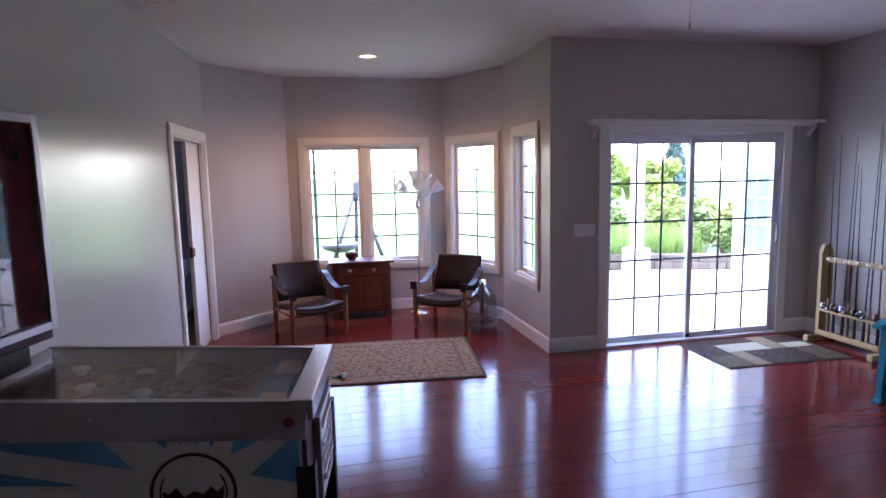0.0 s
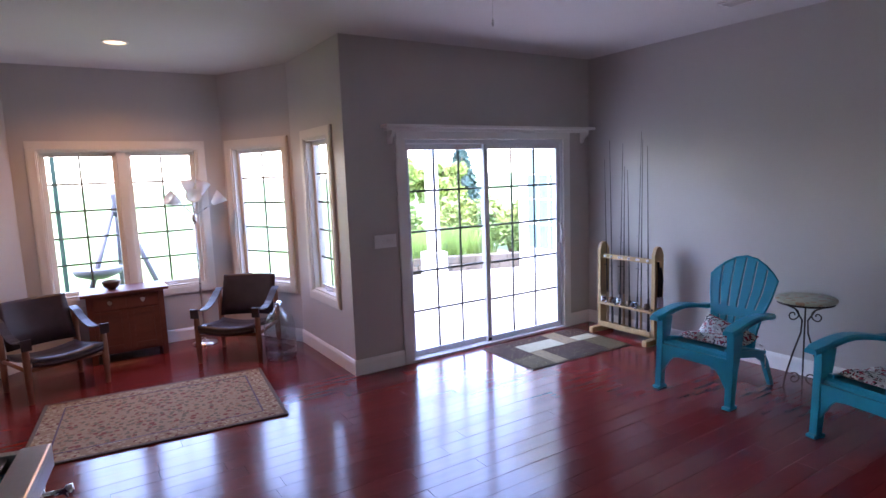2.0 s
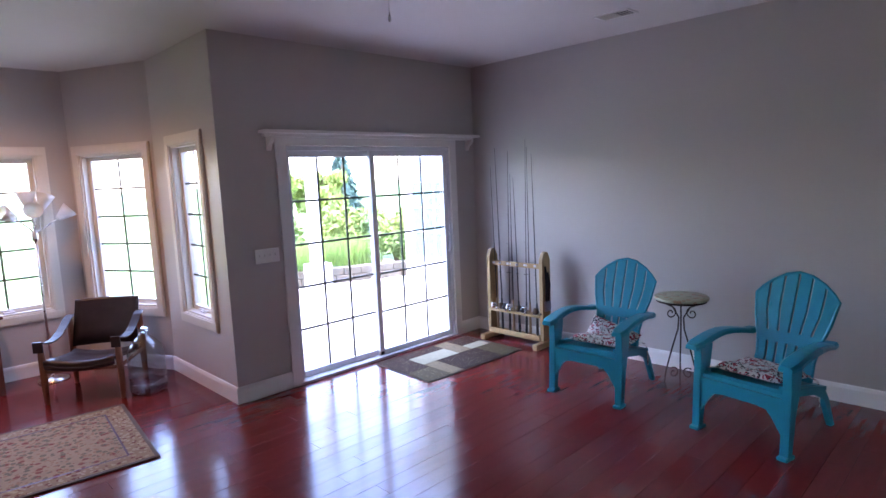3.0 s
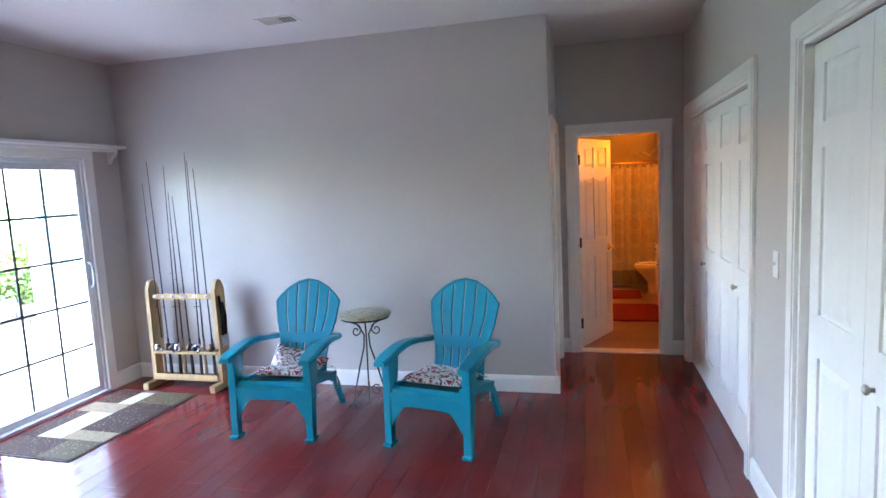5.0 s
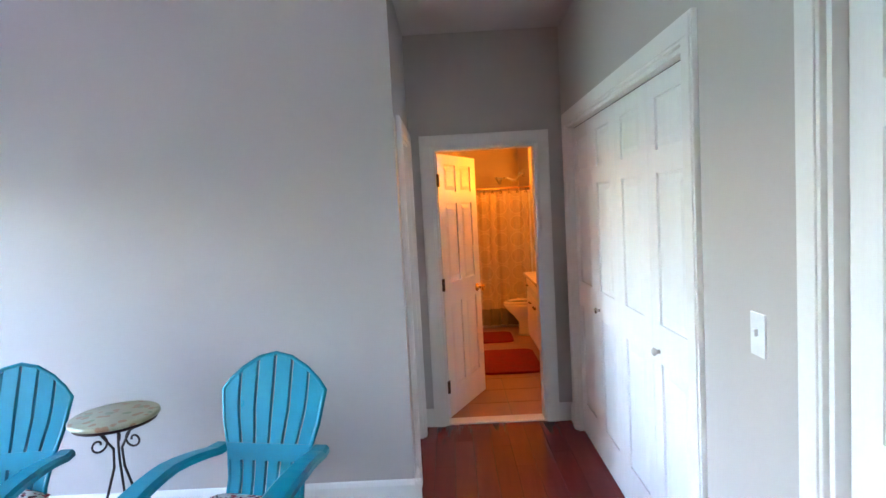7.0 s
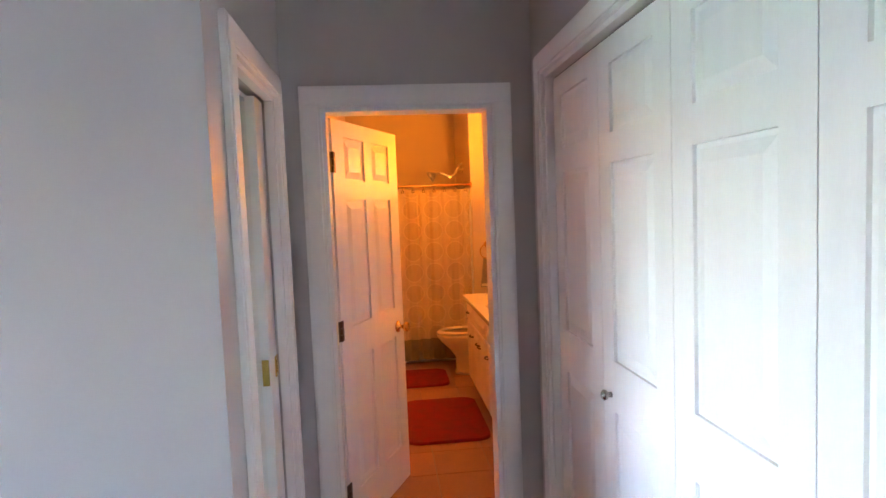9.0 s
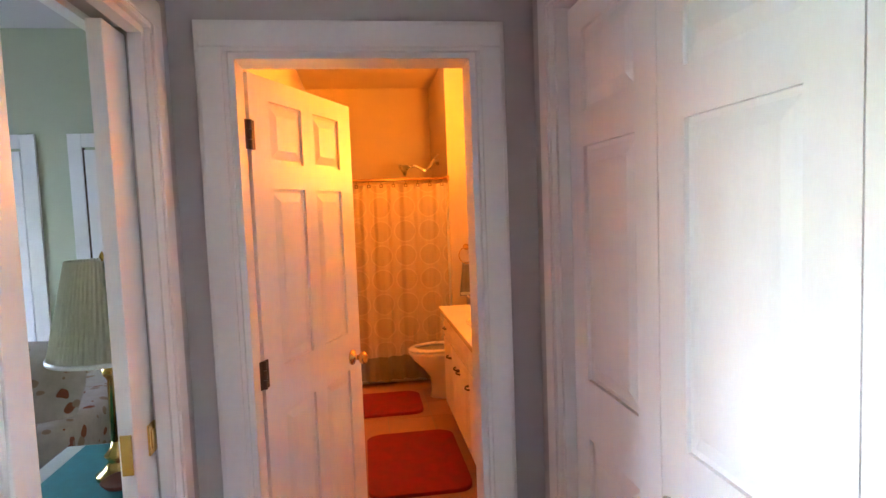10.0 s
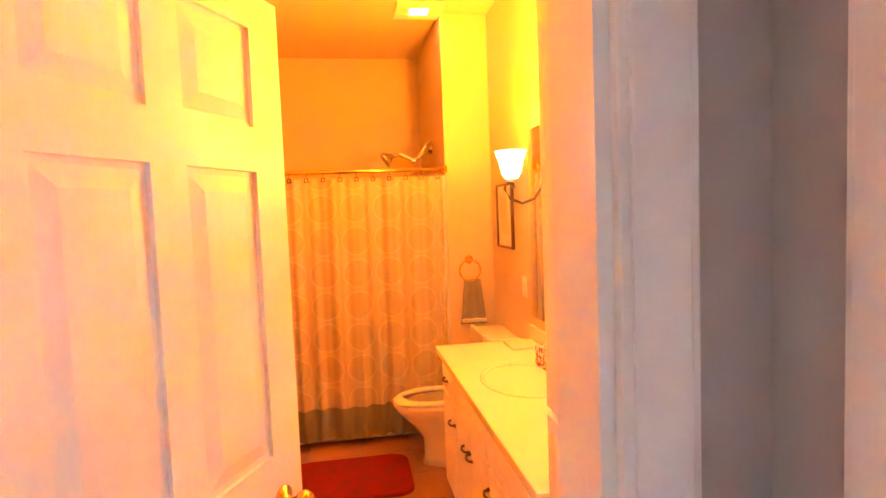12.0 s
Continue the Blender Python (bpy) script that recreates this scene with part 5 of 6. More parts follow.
for x0, x1 in ((1.12, 1.465), (0.50, 1.10), (-0.14, 0.48)):
    d = raised_front("drawer", x0, x1, 0.62, 0.77, van)
    if x1 - x0 < 0.6:
        bow_pull((x0 + x1) / 2, 0.695, d)
for x0, x1, px in ((1.12, 1.465, 1.16), (0.81, 1.10, 0.85), (0.50, 0.795, 0.755), (-0.14, 0.48, 0.44)):
    d = raised_front("door", x0, x1, 0.11, 0.605, van)
    bow_pull(px, 0.52, d)
ct = thing("countertop", pose(7.13, -0.398, 0.785), "glossy cream vanity countertop with an oval basin", "countertop")
bm = box(B(), (-0.155, 0.0, 0.0), (1.505, 0.545, 0.035), bevel=0.006)
part("slab", bm, COUNTER, ct)
part("backsplash", box(B(), (-0.155, 0.001, 0.035), (1.505, 0.02, 0.115), bevel=0.004), COUNTER, ct)
bs = tube(B(), [(0.78 + 0.235 * math.cos(6.2832 * i / 36), 0.28 + 0.175 * math.sin(6.2832 * i / 36), 0.036) for i in range(37)], 0.008, 8)
part("basin_rim", bs, COUNTER, ct)
fc = thing("faucet", pose(7.91, -0.33, 0.82), "brass bathroom faucet on the countertop", "faucet")
part("spout", tube(B(), [(0, 0, 0), (0, 0, 0.10), (0, 0.04, 0.14), (0, 0.10, 0.13), (0, 0.12, 0.10)], 0.011), BRASS, fc)
tw = thing("tissue_box", pose(8.05, -0.30, 0.82, 0, 0, 12), "small carton with a tissue on the vanity", "tissue box")
part("carton", box(B(), (-0.06, -0.06, 0), (0.06, 0.06, 0.10), bevel=0.004), CUSHION, tw)
part("tissue", prism(B(), [(-0.03, 0), (0.03, 0), (0.04, 0.05), (0.0, 0.07), (-0.035, 0.045)], 0.004, pose(0, 0, 0.10, 80)), PLATE, tw)
tray = thing("soap_dish", pose(8.48, -0.27, 0.82), "small white dish at the end of the vanity", "dish")
part("dish", box(B(), (-0.09, -0.06, 0), (0.09, 0.06, 0.02), bevel=0.006), PORCELAIN, tray)

lin = thing("linen_cabinet", pose(6.365, -0.398, 0), "tall white linen cabinet with raised panel doors", "cabinet")
part("body", box(B(), (0.0, 0.0, 0.0), (0.605, 0.50, 2.2)), DOORW, lin)
for x0, x1 in ((0.01, 0.30), (0.306, 0.595)):
    for z0, z1 in ((0.11, 1.03), (1.05, 2.15)):
        raised_front("door", x0, x1, z0, z1, lin)

mir = thing("mirror", pose(7.20, -0.398, 0), "large frameless wall mirror above the vanity", "mirror")
part("glass", box(B(), (0.0, 0.0, 0.95), (1.42, 0.008, 1.95)), MIRROR, mir)
for x in (8.30, 7.5):
    sc = thing("wall_sconce", pose(x, -0.388, 1.725), "scrolled iron wall sconce with a glowing bell shade", "wall lamp", "sconces over the vanity")
    part("back_plate", lathe(B(), [(0.045, 0), (0.045, 0.01), (0.02, 0.02)], pose(0, 0, 0, -90), 22), BRONZE, sc)
    pts = [(0, 0.01, -0.01), (0, 0.03, -0.08), (0, 0.075, -0.145), (0, 0.135, -0.165), (0, 0.195, -0.14), (0, 0.22, -0.095), (0, 0.205, -0.06), (0, 0.178, -0.062), (0, 0.172, -0.085), (0, 0.188, -0.095)]
    part("scroll_arm", tube(B(), pts, 0.007), IRON, sc)
    part("shade", lathe(B(), [(0.030, -0.045), (0.045, -0.02), (0.055, 0.03), (0.075, 0.085), (0.071, 0.085), (0.04, 0.0)], pose(0, 0.185, 0.0), 24), GLOW_BATH, sc, "glowing frosted bell shade").visible_shadow = True

pic = thing("framed_picture", S_BATH @ pose(10.6 - 9.10, 0, 1.49), "thin dark framed sketch on the bathroom wall", "picture")
part("frame", ring(B(), -0.17, 0.17, -0.20, 0.20, 0.014, -0.02, 0.0), BRONZE, pic)
part("mount", box(B(), (-0.156, -0.008, -0.186), (0.156, 0.0, 0.186)), PLATE, pic)
part("sketch", box(B(), (-0.08, -0.010, -0.11), (0.08, -0.008, 0.11)), LINEN, pic)

tr = thing("towel_ring", pose(9.45, -0.225, 1.20), "brass towel ring on the wall", "towel ring")
part("rosette", lathe(B(), [(0.028, 0), (0.028, 0.008), (0.012, 0.02), (0.012, 0.035)], pose(0, 0, 0, 0, -90, 0), 20), BRASS, tr)
part("ring", tube(B(), [(-0.035, 0.072 * math.sin(6.283 * i / 28), -0.072 + 0.072 * math.cos(6.283 * i / 28)) for i in range(29)], 0.005), BRASS, tr)
bm = B()
rows = []
for i in range(9):
    z = -0.135 - 0.30 * i / 8
    wdt = 0.055 + 0.035 * (i / 8)
    rows.append([bm.verts.new((-0.035 - 0.012 * math.sin(k * 1.7) * (0.4 + 0.6 * i / 8), -wdt + 2 * wdt * k / 8 - 0.015, z)) for k in range(9)])
for a, b in zip(rows, rows[1:]):
    for k in range(8):
        bm.faces.new((a[k], a[k + 1], b[k + 1], b[k]))
r = bmesh.ops.extrude_face_region(bm, geom=bm.faces[:])
bmesh.ops.translate(bm, verts=[v for v in r["geom"] if isinstance(v, bmesh.types.BMVert)], vec=(0.02, 0, 0))
hw = thing("hand_towel", pose(9.45, -0.225, 1.20), "grey hand towel with a fringe hanging from the ring", "towel")
part("cloth", bm, TOWEL, hw, smooth=True)
part("trim_band", box(B(), (-0.05, -0.10, -0.425), (-0.008, 0.07, -0.40), bevel=0.004), LINEN, hw)

toi = thing("toilet", pose(9.06, -0.398, 0), "white porcelain toilet with an open lid", "toilet")
bm = B()
rings = [(0.115, 0.0, 0.23, 0.36), (0.105, 0.05, 0.215, 0.36), (0.105, 0.16, 0.21, 0.37), (0.13, 0.24, 0.23, 0.41), (0.175, 0.32, 0.27, 0.45), (0.188, 0.37, 0.285, 0.47), (0.188, 0.39, 0.288, 0.47)]
vr = []
for rx, z, ry, cy in rings:
    vr.append([bm.verts.new((rx * math.cos(6.283 * i / 28), cy + ry * math.sin(6.283 * i / 28), z)) for i in range(28)])
for a, b in zip(vr, vr[1:]):
    for i in range(28):
        bm.faces.new((a[i], a[(i + 1) % 28], b[(i + 1) % 28], b[i]))
bm.faces.new(vr[0][::-1])
bm.faces.new(vr[-1])
part("bowl", bm, PORCELAIN, toi, smooth=True)
bm = B()
pts = [(0.15 * math.cos(6.283 * i / 32), 0.49 + 0.235 * math.sin(6.283 * i / 32), 0.408) for i in range(33)]
tube(bm, pts, 0.036, 8, None, 0.45)
part("seat", bm, PORCELAIN, toi)
part("water_well", lathe(B(), [(0.12, 0.392), (0.12, 0.394)], pose(0, 0.475, 0) @ Matrix.Diagonal((1, 1.5, 1, 1)), 24), TOWEL, toi)
part("tank", box(B(), (-0.21, 0.0, 0.40), (0.21, 0.19, 0.74), bevel=0.025), PORCELAIN, toi)
part("tank_lid", box(B(), (-0.22, -0.0, 0.74), (0.22, 0.20, 0.775), bevel=0.012), PORCELAIN, toi)
part("lid", box(B(), (-0.18, 0.20, 0.41), (0.18, 0.225, 0.80), bevel=0.01), PORCELAIN, toi)

tub = thing("bathtub", pose(9.52, -0.083, 0), "white bathtub behind the shower curtain", "bathtub")
part("rim", ring(B(), 0.0, 1.07, 0.0, 1.28, 0.07, 0.0, 0.46, bevel=0.01), PORCELAIN, tub).matrix_local = Matrix(((1, 0, 0, 0), (0, 0, 1, 0), (0, 1, 0, 0), (0, 0, 0, 1)))
part("floor", box(B(), (0.07, 0.07, 0.0), (1.0, 1.21, 0.08)), PORCELAIN, tub)

cu = thing("shower_curtain", pose(9.40, 0, 0), "tan shower curtain with a pale medallion pattern", "shower curtain")
for nm, z0, z1, mt in (("cloth", 0.27, 1.765, CURTAIN), ("hem_band", 0.06, 0.27, CURTBAND)):
    bm = B()
    n, k = 150, 14
    g = []
    for j in range(k + 1):
        z = z0 + (z1 - z0) * j / k
        amp = 0.011 + 0.010 * (1 - z / 1.8)
        g.append([bm.verts.new((amp * math.sin(i * 0.42 + 0.8 * math.sin(i * 0.11)) + 0.005 * math.sin(i * 0.9 + z) + 0.014 * math.sin(i * 0.13 + 1), -0.055 + 1.24 * i / n, z)) for i in range(n + 1)])
    for a, b in zip(g, g[1:]):
        for i in range(n):
            bm.faces.new((a[i], a[i + 1], b[i + 1], b[i]))
    part(nm, bm, mt, cu, smooth=True)
part("liner", box(B(), (0.022, -0.079, 0.08), (0.034, -0.052, 1.77), bevel=0.004), SHADE, cu, "white plastic curtain liner")
rod = thing("curtain_rod", pose(9.40, 0, 1.81), "brass tension rod holding the shower curtain", "curtain rod")
part("rod", tube(B(), [(0, -0.08, 0), (0, 1.2, 0)], 0.012, 10), BRASS, rod)
part("flange", lathe(B(), [(0.028, 0), (0.028, 0.012), (0.014, 0.02)], pose(0, -0.085, 0, -90), 18), BRASS, rod)
for i in range(12):
    hk = ring(B(), -0.014, 0.014, -0.045, -0.017, 0.006, -0.006, 0.0, bevel=0)
    tube(hk, [(0, 0.0, -0.02), (0, 0.006, 0.012)], 0.002, 5)
    h = part("hook", hk, BRONZE, cu, "dark square curtain hook")
    h.matrix_local = pose(-0.014, -0.02 + i * 0.105, 1.79, 0, 0, -90)
sh = thing("shower_fixture", pose(10.0, -0.085, 1.95), "chrome shower head on a long curved arm", "shower head")
part("arm", tube(B(), [(0, 0, 0.05), (0, 0.05, 0.07), (0, 0.09, 0.0), (0, 0.14, -0.03), (0, 0.24, 0.02), (0, 0.30, 0.01)], 0.015), NICKEL, sh)
part("valve", lathe(B(), [(0.035, 0), (0.03, 0.015), (0.018, 0.03)], pose(0, 0, 0.05, -90), 18), NICKEL, sh)
part("lever", tube(B(), [(0, 0.06, 0.07), (0, 0.02, 0.11), (0, -0.0, 0.12)], 0.008), NICKEL, sh)
part("head", lathe(B(), [(0.018, 0), (0.034, 0.03), (0.062, 0.055), (0.062, 0.075), (0.05, 0.08)], pose(0, 0.30, 0.015, -120), 20), NICKEL, sh)

for x0, x1, y0, y1, r in ((8.66, 9.18, 0.28, 0.98, 0.09), (7.40, 8.27, 0.14, 0.72, 0.09)):
    pts = []
    for cx_, cy_, a in ((x1 - r, y1 - r, 0), (x0 + r, y1 - r, 90), (x0 + r, y0 + r, 180), (x1 - r, y0 + r, 270)):
        pts += [(cx_ + r * math.cos(radians(a + k * 18)), cy_ + r * math.sin(radians(a + k * 18))) for k in range(6)]
    tagged(part("bath_mat", prism(B(), pts, 0.022, bevel=0.008), REDRUG), "deep red shag bath mat on the tiles", "bath mat", "red bath mats")

bf = thing("bath_ceiling_light", pose(9.39, 0.06, H), "white bathroom ceiling fan grille with a lit lens", "ceiling light")
part("grille", ring(B(), -0.15, 0.15, -0.15, 0.15, 0.09, -0.015, 0.0, bevel=0.004), TRIM, bf).matrix_local = Matrix(((1, 0, 0, 0), (0, 0, 1, 0), (0, 1, 0, 0), (0, 0, 0, 1)))
part("lens", box(B(), (-0.085, -0.085, -0.012), (0.085, 0.085, 0.0)), GLOW_BATH, bf, "glowing lamp lens")

# ---- outdoors ----
gm = B()
box(gm, (-400, -400, -0.5), (400, 800, -0.16))
tagged(part("ground", gm, GRASS), "sunlit green lawn reaching to the distance", "ground", "", "structure")
solid("patio", (2.35, 5.16, -0.3), (10.5, 9.3, -0.06), CONCRETE, "pale sunlit concrete patio", "pavement")


def leaf_cloud(bm, centre, radii, count, size, rng, flat=0.0):
    cx, cy, cz = centre
    for _ in range(count):
        while True:
            p = Vector((rng.uniform(-1, 1), rng.uniform(-1, 1), rng.uniform(-1, 1)))
            if 0.25 < p.length < 1:
                break
        p *= 0.75 + 0.25 * noise.noise(p * 2.3 + Vector(centre))
        q = Vector((cx + p.x * radii[0], cy + p.y * radii[1], cz + p.z * radii[2]))
        e = Euler((rng.uniform(0, 6), rng.uniform(0, 6), rng.uniform(0, 6))).to_matrix()
        s = size * rng.uniform(0.6, 1.4)
        bm.faces.new([bm.verts.new(q + e @ Vector(v) * s) for v in ((0, -0.5, 0), (0.28, 0, 0.08), (0, 0.6, 0), (-0.28, 0, 0.08))])


def shrub(x, y, z, r, h, count, material, seed, label, size=0.12):
    rng = random.Random(seed)
    t = thing("shrub", pose(x, y, z), label, "shrub", "shrubs beyond the patio")
    bm = B()
    for i in range(7):
        a, k = rng.uniform(0, 6.28), rng.uniform(0.2, 0.7) * r
        leaf_cloud(bm, (k * math.cos(a), k * math.sin(a), h * rng.uniform(0.35, 0.72)), (r * 0.55, r * 0.55, h * 0.34), count // 7, size, rng)
    part("crown", bm, material, t)
    bm = B()
    for i in range(5):
        a = i * 1.26
        tube(bm, [(0, 0, 0), (0.15 * r * math.cos(a), 0.15 * r * math.sin(a), h * 0.3), (0.5 * r * math.cos(a), 0.5 * r * math.sin(a), h * 0.6)], [0.03, 0.02, 0.008], 5)
    part("stem", bm, BARK, t)
    return t


shrub(7.45, 11.6, -0.1, 0.85, 1.35, 2400, LEAF2, 2, "yellow-green leafy shrub in full sun")
shrub(8.55, 11.7, -0.1, 0.85, 1.35, 2400, LEAF2, 3, "yellow-green leafy shrub in full sun")
shrub(8.05, 11.0, -0.1, 0.6, 1.0, 1900, LEAF, 1, "dark green leafy shrub behind the stone bed")
shrub(8.75, 10.4, -0.1, 0.55, 1.35, 1700, LEAF2, 4, "upright yellow-green shrub beside the patio")
shrub(6.45, 11.9, -0.1, 0.8, 1.15, 1900, LEAF, 5, "green leafy shrub beside the lawn")
shrub(7.55, 9.35, 0.0, 0.48, 0.85, 1500, LEAF, 6, "low rose bush with green leaves", 0.08)


def tree(x, y, h, r, material, seed, label, conifer=False):
    rng = random.Random(seed)
    t = thing("tree", pose(x, y, -0.2), label, "tree", "trees in the distance")
    bm = B()
    tube(bm, [(0, 0, 0), (0.1, 0, h * 0.3), (0, 0.1, h * 0.6), (0, 0, h * 0.95)], [0.05 * h * 0.5, 0.02 * h, 0.012 * h, 0.01], 8)
    for i in range(8):
        a, z = i * 2.4, h * (0.3 + 0.07 * i)
        tube(bm, [(0, 0, z), (r * 0.6 * math.cos(a), r * 0.6 * math.sin(a), z + h * 0.08)], [0.06, 0.015], 5)
    part("trunk", bm, BARK, t)
    bm = B()
    if conifer:
        for i in range(16):
            k = i / 15
            rr = r * (1 - k) + 0.15
            for j in range(6):
                a = j * 1.05 + i * 0.5
                leaf_cloud(bm, (rr * 0.55 * math.cos(a), rr * 0.55 * math.sin(a), h * (0.1 + 0.88 * k)), (rr * 0.5, rr * 0.5, h * 0.035), 45, 0.28, rng)
    else:
        for i in range(16):
            a, k = rng.uniform(0, 6.28), rng.uniform(0.1, 0.8) * r
            leaf_cloud(bm, (k * math.cos(a), k * math.sin(a), h * rng.uniform(0.42, 0.92)), (r * 0.42, r * 0.42, h * 0.13), 260, 0.3, rng)
    part("crown", bm, material, t)
    return t


tree(13.75, 20.0, 2.9, 1.0, SPRUCE, 11, "blue-green spruce tree beyond the shrubs", True)
tree(12.35, 19.2, 2.35, 0.85, LEAF2, 12, "pale green leafy tree beyond the shrubs")
tree(11.0, 20.0, 2.7, 1.0, LEAF2, 13, "pale green leafy tree beyond the shrubs")

# tall ornamental grass in the raised bed
rng = random.Random(21)
bm = B()
for _ in range(4200):
    x, y = rng.uniform(4.9, 7.3), rng.uniform(9.45, 10.7)
    a, hh, b = rng.uniform(0, 6.28), rng.uniform(0.35, 0.68), rng.uniform(0.05, 0.28)
    dx, dy = math.cos(a), math.sin(a)
    v = [bm.verts.new(p) for p in ((x - dy * 0.008, y + dx * 0.008, 0.04), (x + dy * 0.008, y - dx * 0.008, 0.04), (x + dx * b, y + dy * b, 0.04 + hh))]
    bm.faces.new(v)
tagged(part("ornamental_grass", bm, BLADES), "tall sunlit ornamental grass in the raised bed", "grass", "", "stuff")

# low block wall of the raised bed
bed_wall = thing("retaining_wall", pose(5.72, 9.28, -0.06, 0, 0, -22), "low dry-laid tan concrete block retaining wall", "garden wall", "", "structure")
part("soil", box(B(), (-0.9, 0.14, -0.1), (1.75, 1.6, 0.12)), BARK, bed_wall)
bm = box(B(), (0.004, 0, 0), (0.296, 0.22, 0.125), bevel=0.012)
first = part("block", bm, STONE, bed_wall)
first.location = (0, 0, 0)
for r in range(2):
    for i in range(-3, 6):
        if r == 0 and i == 0:
            continue
        o = new("block", first.data)
        o.parent = bed_wall
        o.location = (i * 0.3 + 0.15 * (r % 2), 0.02 * r + 0.012 * math.sin(i * 3.7 + r), r * 0.13)

# porch column and the projecting wing of the house
col = thing("porch_column", pose(5.55, 9.02, -0.06), "square white porch column on a stepped base", "column")
part("base", box(B(), (-0.17, -0.17, 0), (0.17, 0.17, 0.42), bevel=0.015), SIDING, col)
part("shaft", box(B(), (-0.085, -0.085, 0.42), (0.085, 0.085, 3.0), bevel=0.01), SIDING, col)
part("capital", box(B(), (-0.13, -0.13, 3.0), (0.13, 0.13, 3.12), bevel=0.01), SIDING, col)
wing = thing("house_wing", pose(6.4, 5.2, -0.06), "pale sided wing of the house with a gridded window", "house", "", "structure")
bm = B()
for i in range(20):
    box(bm, (0.0, 0.0, i * 0.15), (0.12 + 0.0, 2.55, i * 0.15 + 0.149))
part("wall", bm, SIDING, wing)
part("roof", box(B(), (-0.3, -0.05, 3.0), (1.2, 2.85, 3.15), bevel=0.02), SIDING, wing)
wf = part("window", ring(B(), 1.55, 2.35, 0.5, 2.5, 0.05, -0.03, 0.03), VINYL, wing)
wf.matrix_local = pose(-0.005, 0, 0, 0, 0, 90)
part("pane", box(B(), (1.6, 0.0, 0.55), (2.3, 0.012, 2.45)), mat("dark_pane", (0.10, 0.16, 0.16), 0.05, vary=0.1, bump=0.0), wf)
part("muntins", grid_bars(B(), 1.6, 2.3, 0.55, 2.45, 3, 5, 0.016, 0.022), VINYL, wf)

POSTGREY = mat("weathered_grey_paint", (0.05, 0.055, 0.07), 0.6, vary=0.2)
# garden tripod outside the bay window
tp = thing("garden_tripod", pose(0.84, 9.2, -0.10), "dark steel tripod with a hanging tray on the lawn", "tripod")
top = (0.0, 0.0, 1.62)
for x, y in ((-0.55, -0.25), (0.55, -0.1), (0.0, 0.5)):
    part("leg", tube(B(), [(x, y, 0), (x * 0.1, y * 0.1, 1.45), ], [0.035, 0.03], 6), POSTGREY, tp)
part("head", lathe(B(), [(0.05, 1.40), (0.07, 1.48), (0.045, 1.56), (0.06, 1.66), (0.03, 1.72)], None, 14), POSTGREY, tp)
part("tray", lathe(B(), [(0.10, 0.62), (0.26, 0.68), (0.30, 0.76), (0.28, 0.76)], pose(-0.28, -0.1, 0), 18), POSTGREY, tp)
post = thing("garden_post", pose(0.22, 8.2, -0.16), "thin dark green post outside the bay window", "post")
part("shaft", box(B(), (-0.022, -0.022, 0), (0.022, 0.022, 2.6), bevel=0.004), mat("dark_green_paint", (0.02, 0.06, 0.045), 0.5), post)
part("foot", box(B(), (-0.05, -0.05, 0), (0.05, 0.05, 0.04), bevel=0.005), POSTGREY, post)

# ---- floor pieces: cherry planks and bathroom tiles ----
floor = thing("floor", pose(0, 0, 0), "glossy dark red cherry plank floor", "floor", "", "structure")
rng = random.Random(5)
PW = 0.125


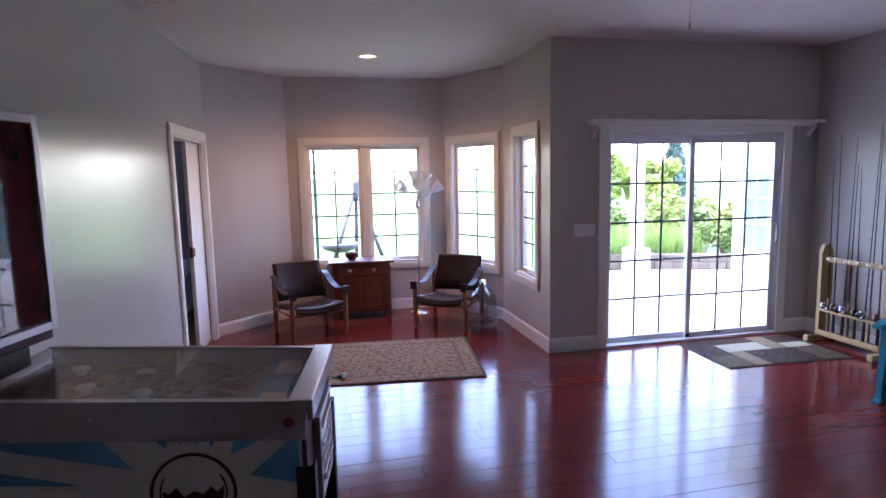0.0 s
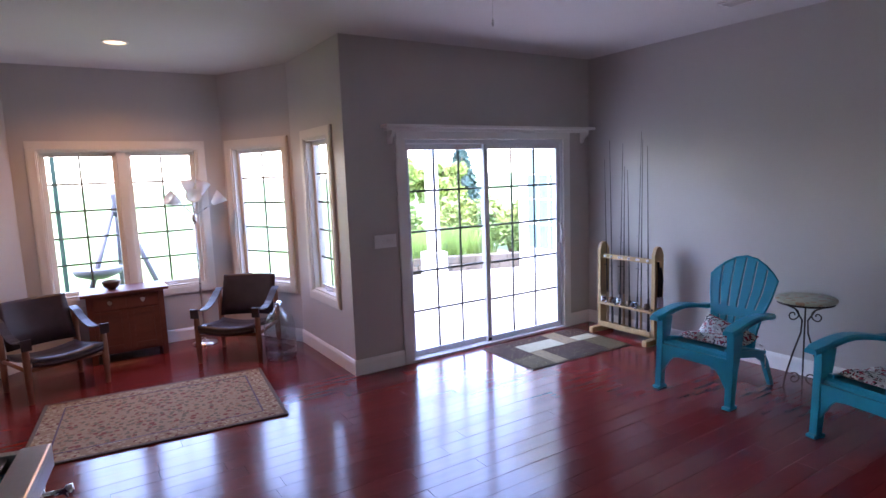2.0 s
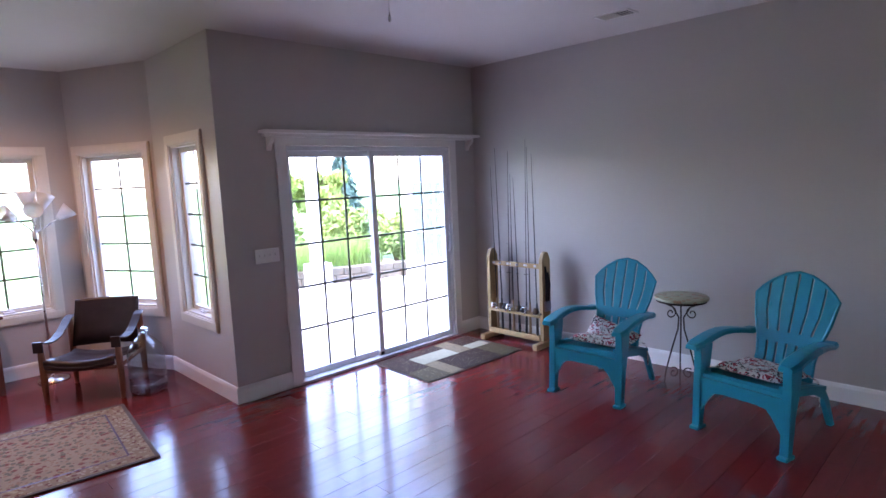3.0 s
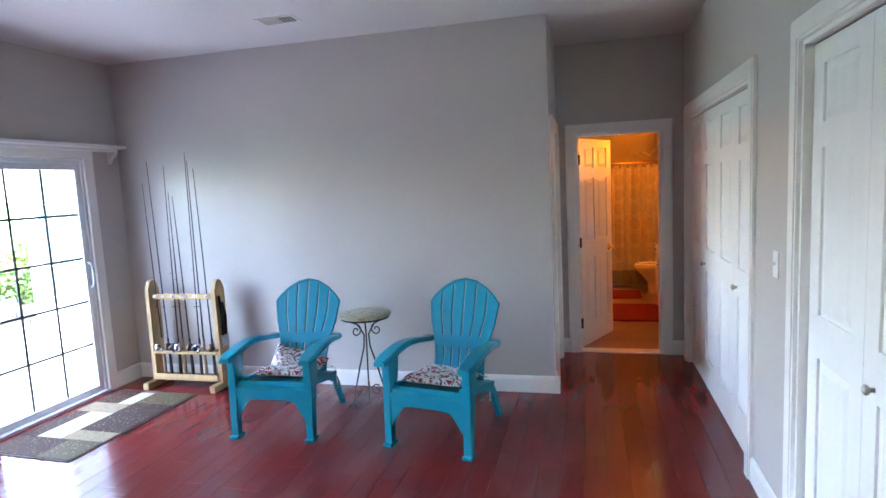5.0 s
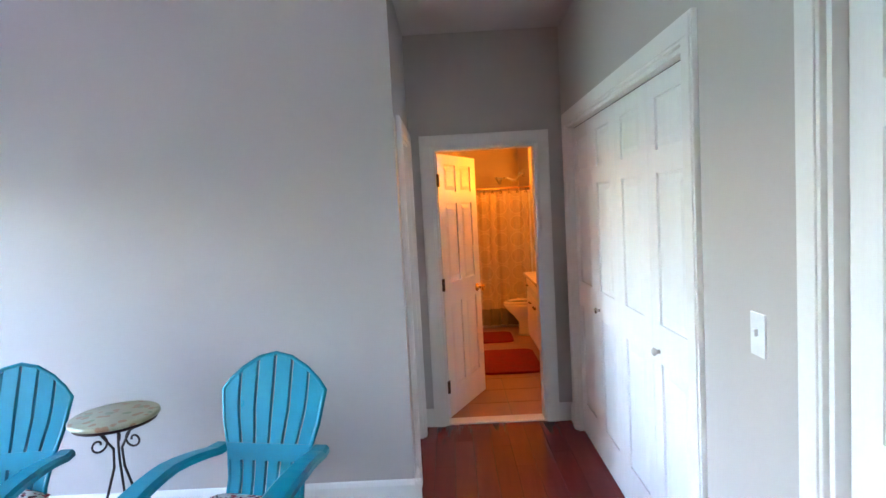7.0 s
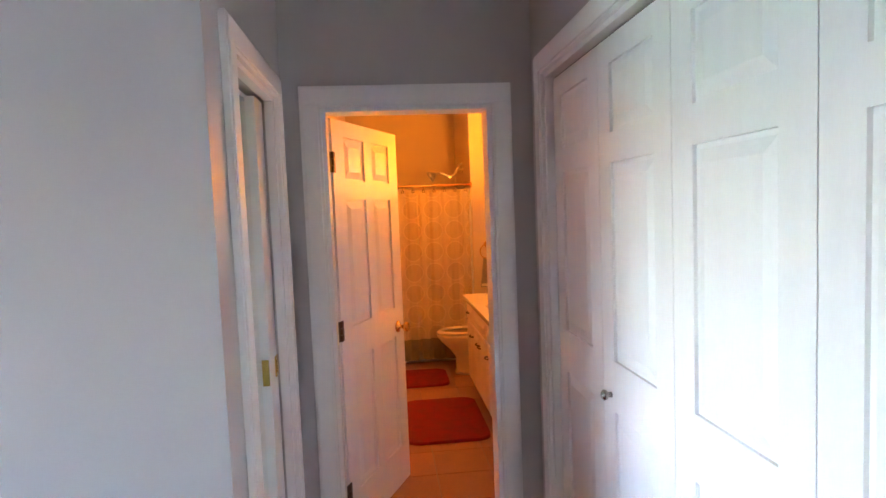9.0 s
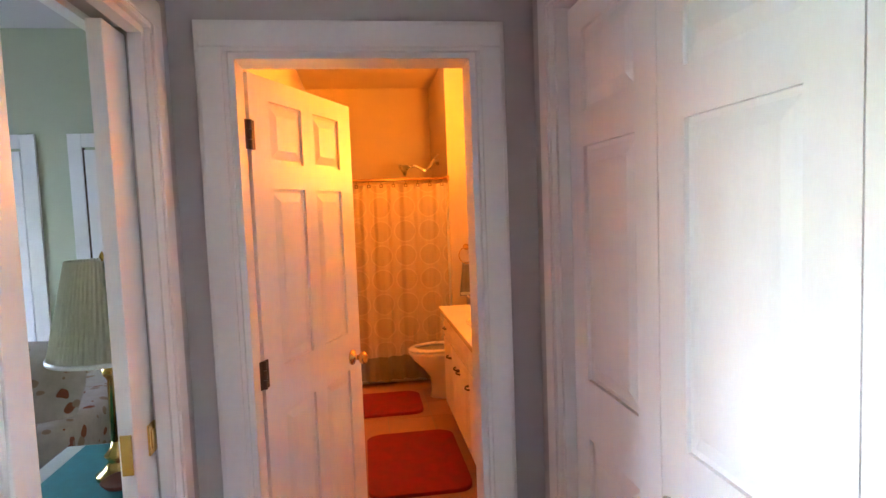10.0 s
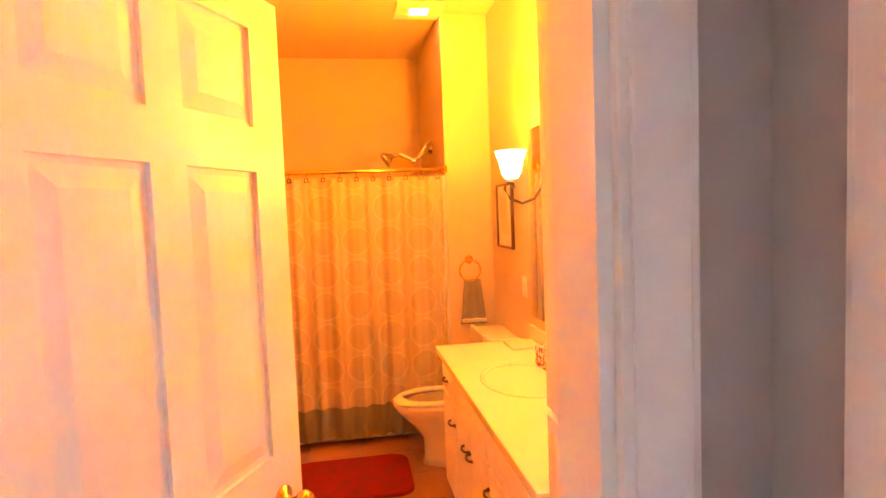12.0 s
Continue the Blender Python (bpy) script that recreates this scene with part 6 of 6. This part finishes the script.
def row_span(y):
    if y < -0.05:
        return -1.413 + 0.06 * (y + 2.5) - 0.02, 1.12
    if y < 1.2:
        return -1.27 + 0.06 * y, 6.20
    if y < 5.03:
        return -1.21 + 0.06 * (y - 1.2), 5.10
    if y < 6.4:
        return -0.98, 2.30
    k = (y - 6.4) / 0.9
    return -0.95 + 0.80 * k, 2.28 - 0.40 * k


shapes = {}


def plank_mesh(length):
    if length not in shapes:
        bm = B()
        w, t, b = PW - 0.0008, 0.015, 0.0008
        lo = [bm.verts.new(p) for p in ((0, 0, -t), (length, 0, -t), (length, w, -t), (0, w, -t))]
        mid = [bm.verts.new(p) for p in ((0, 0, -b), (length, 0, -b), (length, w, -b), (0, w, -b))]
        up = [bm.verts.new(p) for p in ((b, b, 0), (length - b, b, 0), (length - b, w - b, 0), (b, w - b, 0))]
        for a, c in ((lo, mid), (mid, up)):
            for i in range(4):
                bm.faces.new((a[i], a[(i + 1) % 4], c[(i + 1) % 4], c[i]))
        bm.faces.new(up)
        me = bpy.data.meshes.new("plank")
        bm.to_mesh(me)
        bm.free()
        me.materials.append(FLOOR)
        shapes[length] = me
    return shapes[length]


y = -2.5
while y < 7.3:
    x, end = row_span(y + PW / 2)
    first_cut = rng.choice((0.3, 0.45, 0.6, 0.8, 1.0))
    while x < end:
        ln = first_cut or rng.choice((0.6, 0.9, 1.2, 1.2, 1.5, 1.8))
        first_cut = None
        ln = min(ln, math.ceil((end - x) / 0.05) * 0.05)
        if ln < 0.06:
            break
        ln = round(ln, 2)
        o = new("plank", plank_mesh(ln))
        o.parent = floor
        o.location = (x, y, rng.uniform(-0.0004, 0.0))
        o.rotation_euler = (radians(rng.uniform(-0.07, 0.07)), radians(rng.uniform(-0.03, 0.03)), 0)
        x += ln + 0.0006
    y += PW

floor_b = thing("floor_bath", pose(0, 0, 0), "tan square ceramic tile bathroom floor", "floor", "", "structure")
tile = box(B(), (0, 0, -0.008), (0.322, 0.322, 0.0), bevel=0.0025)
tile_first = None
for i in range(11):
    for j in range(5):
        if tile_first is None:
            tile_first = part("tile", tile, TILE, floor_b)
            o = tile_first
        else:
            o = new("tile", tile_first.data)
            o.parent = floor_b
        o.location = (6.306 + i * 0.328, -0.42 + j * 0.328, 0.0)
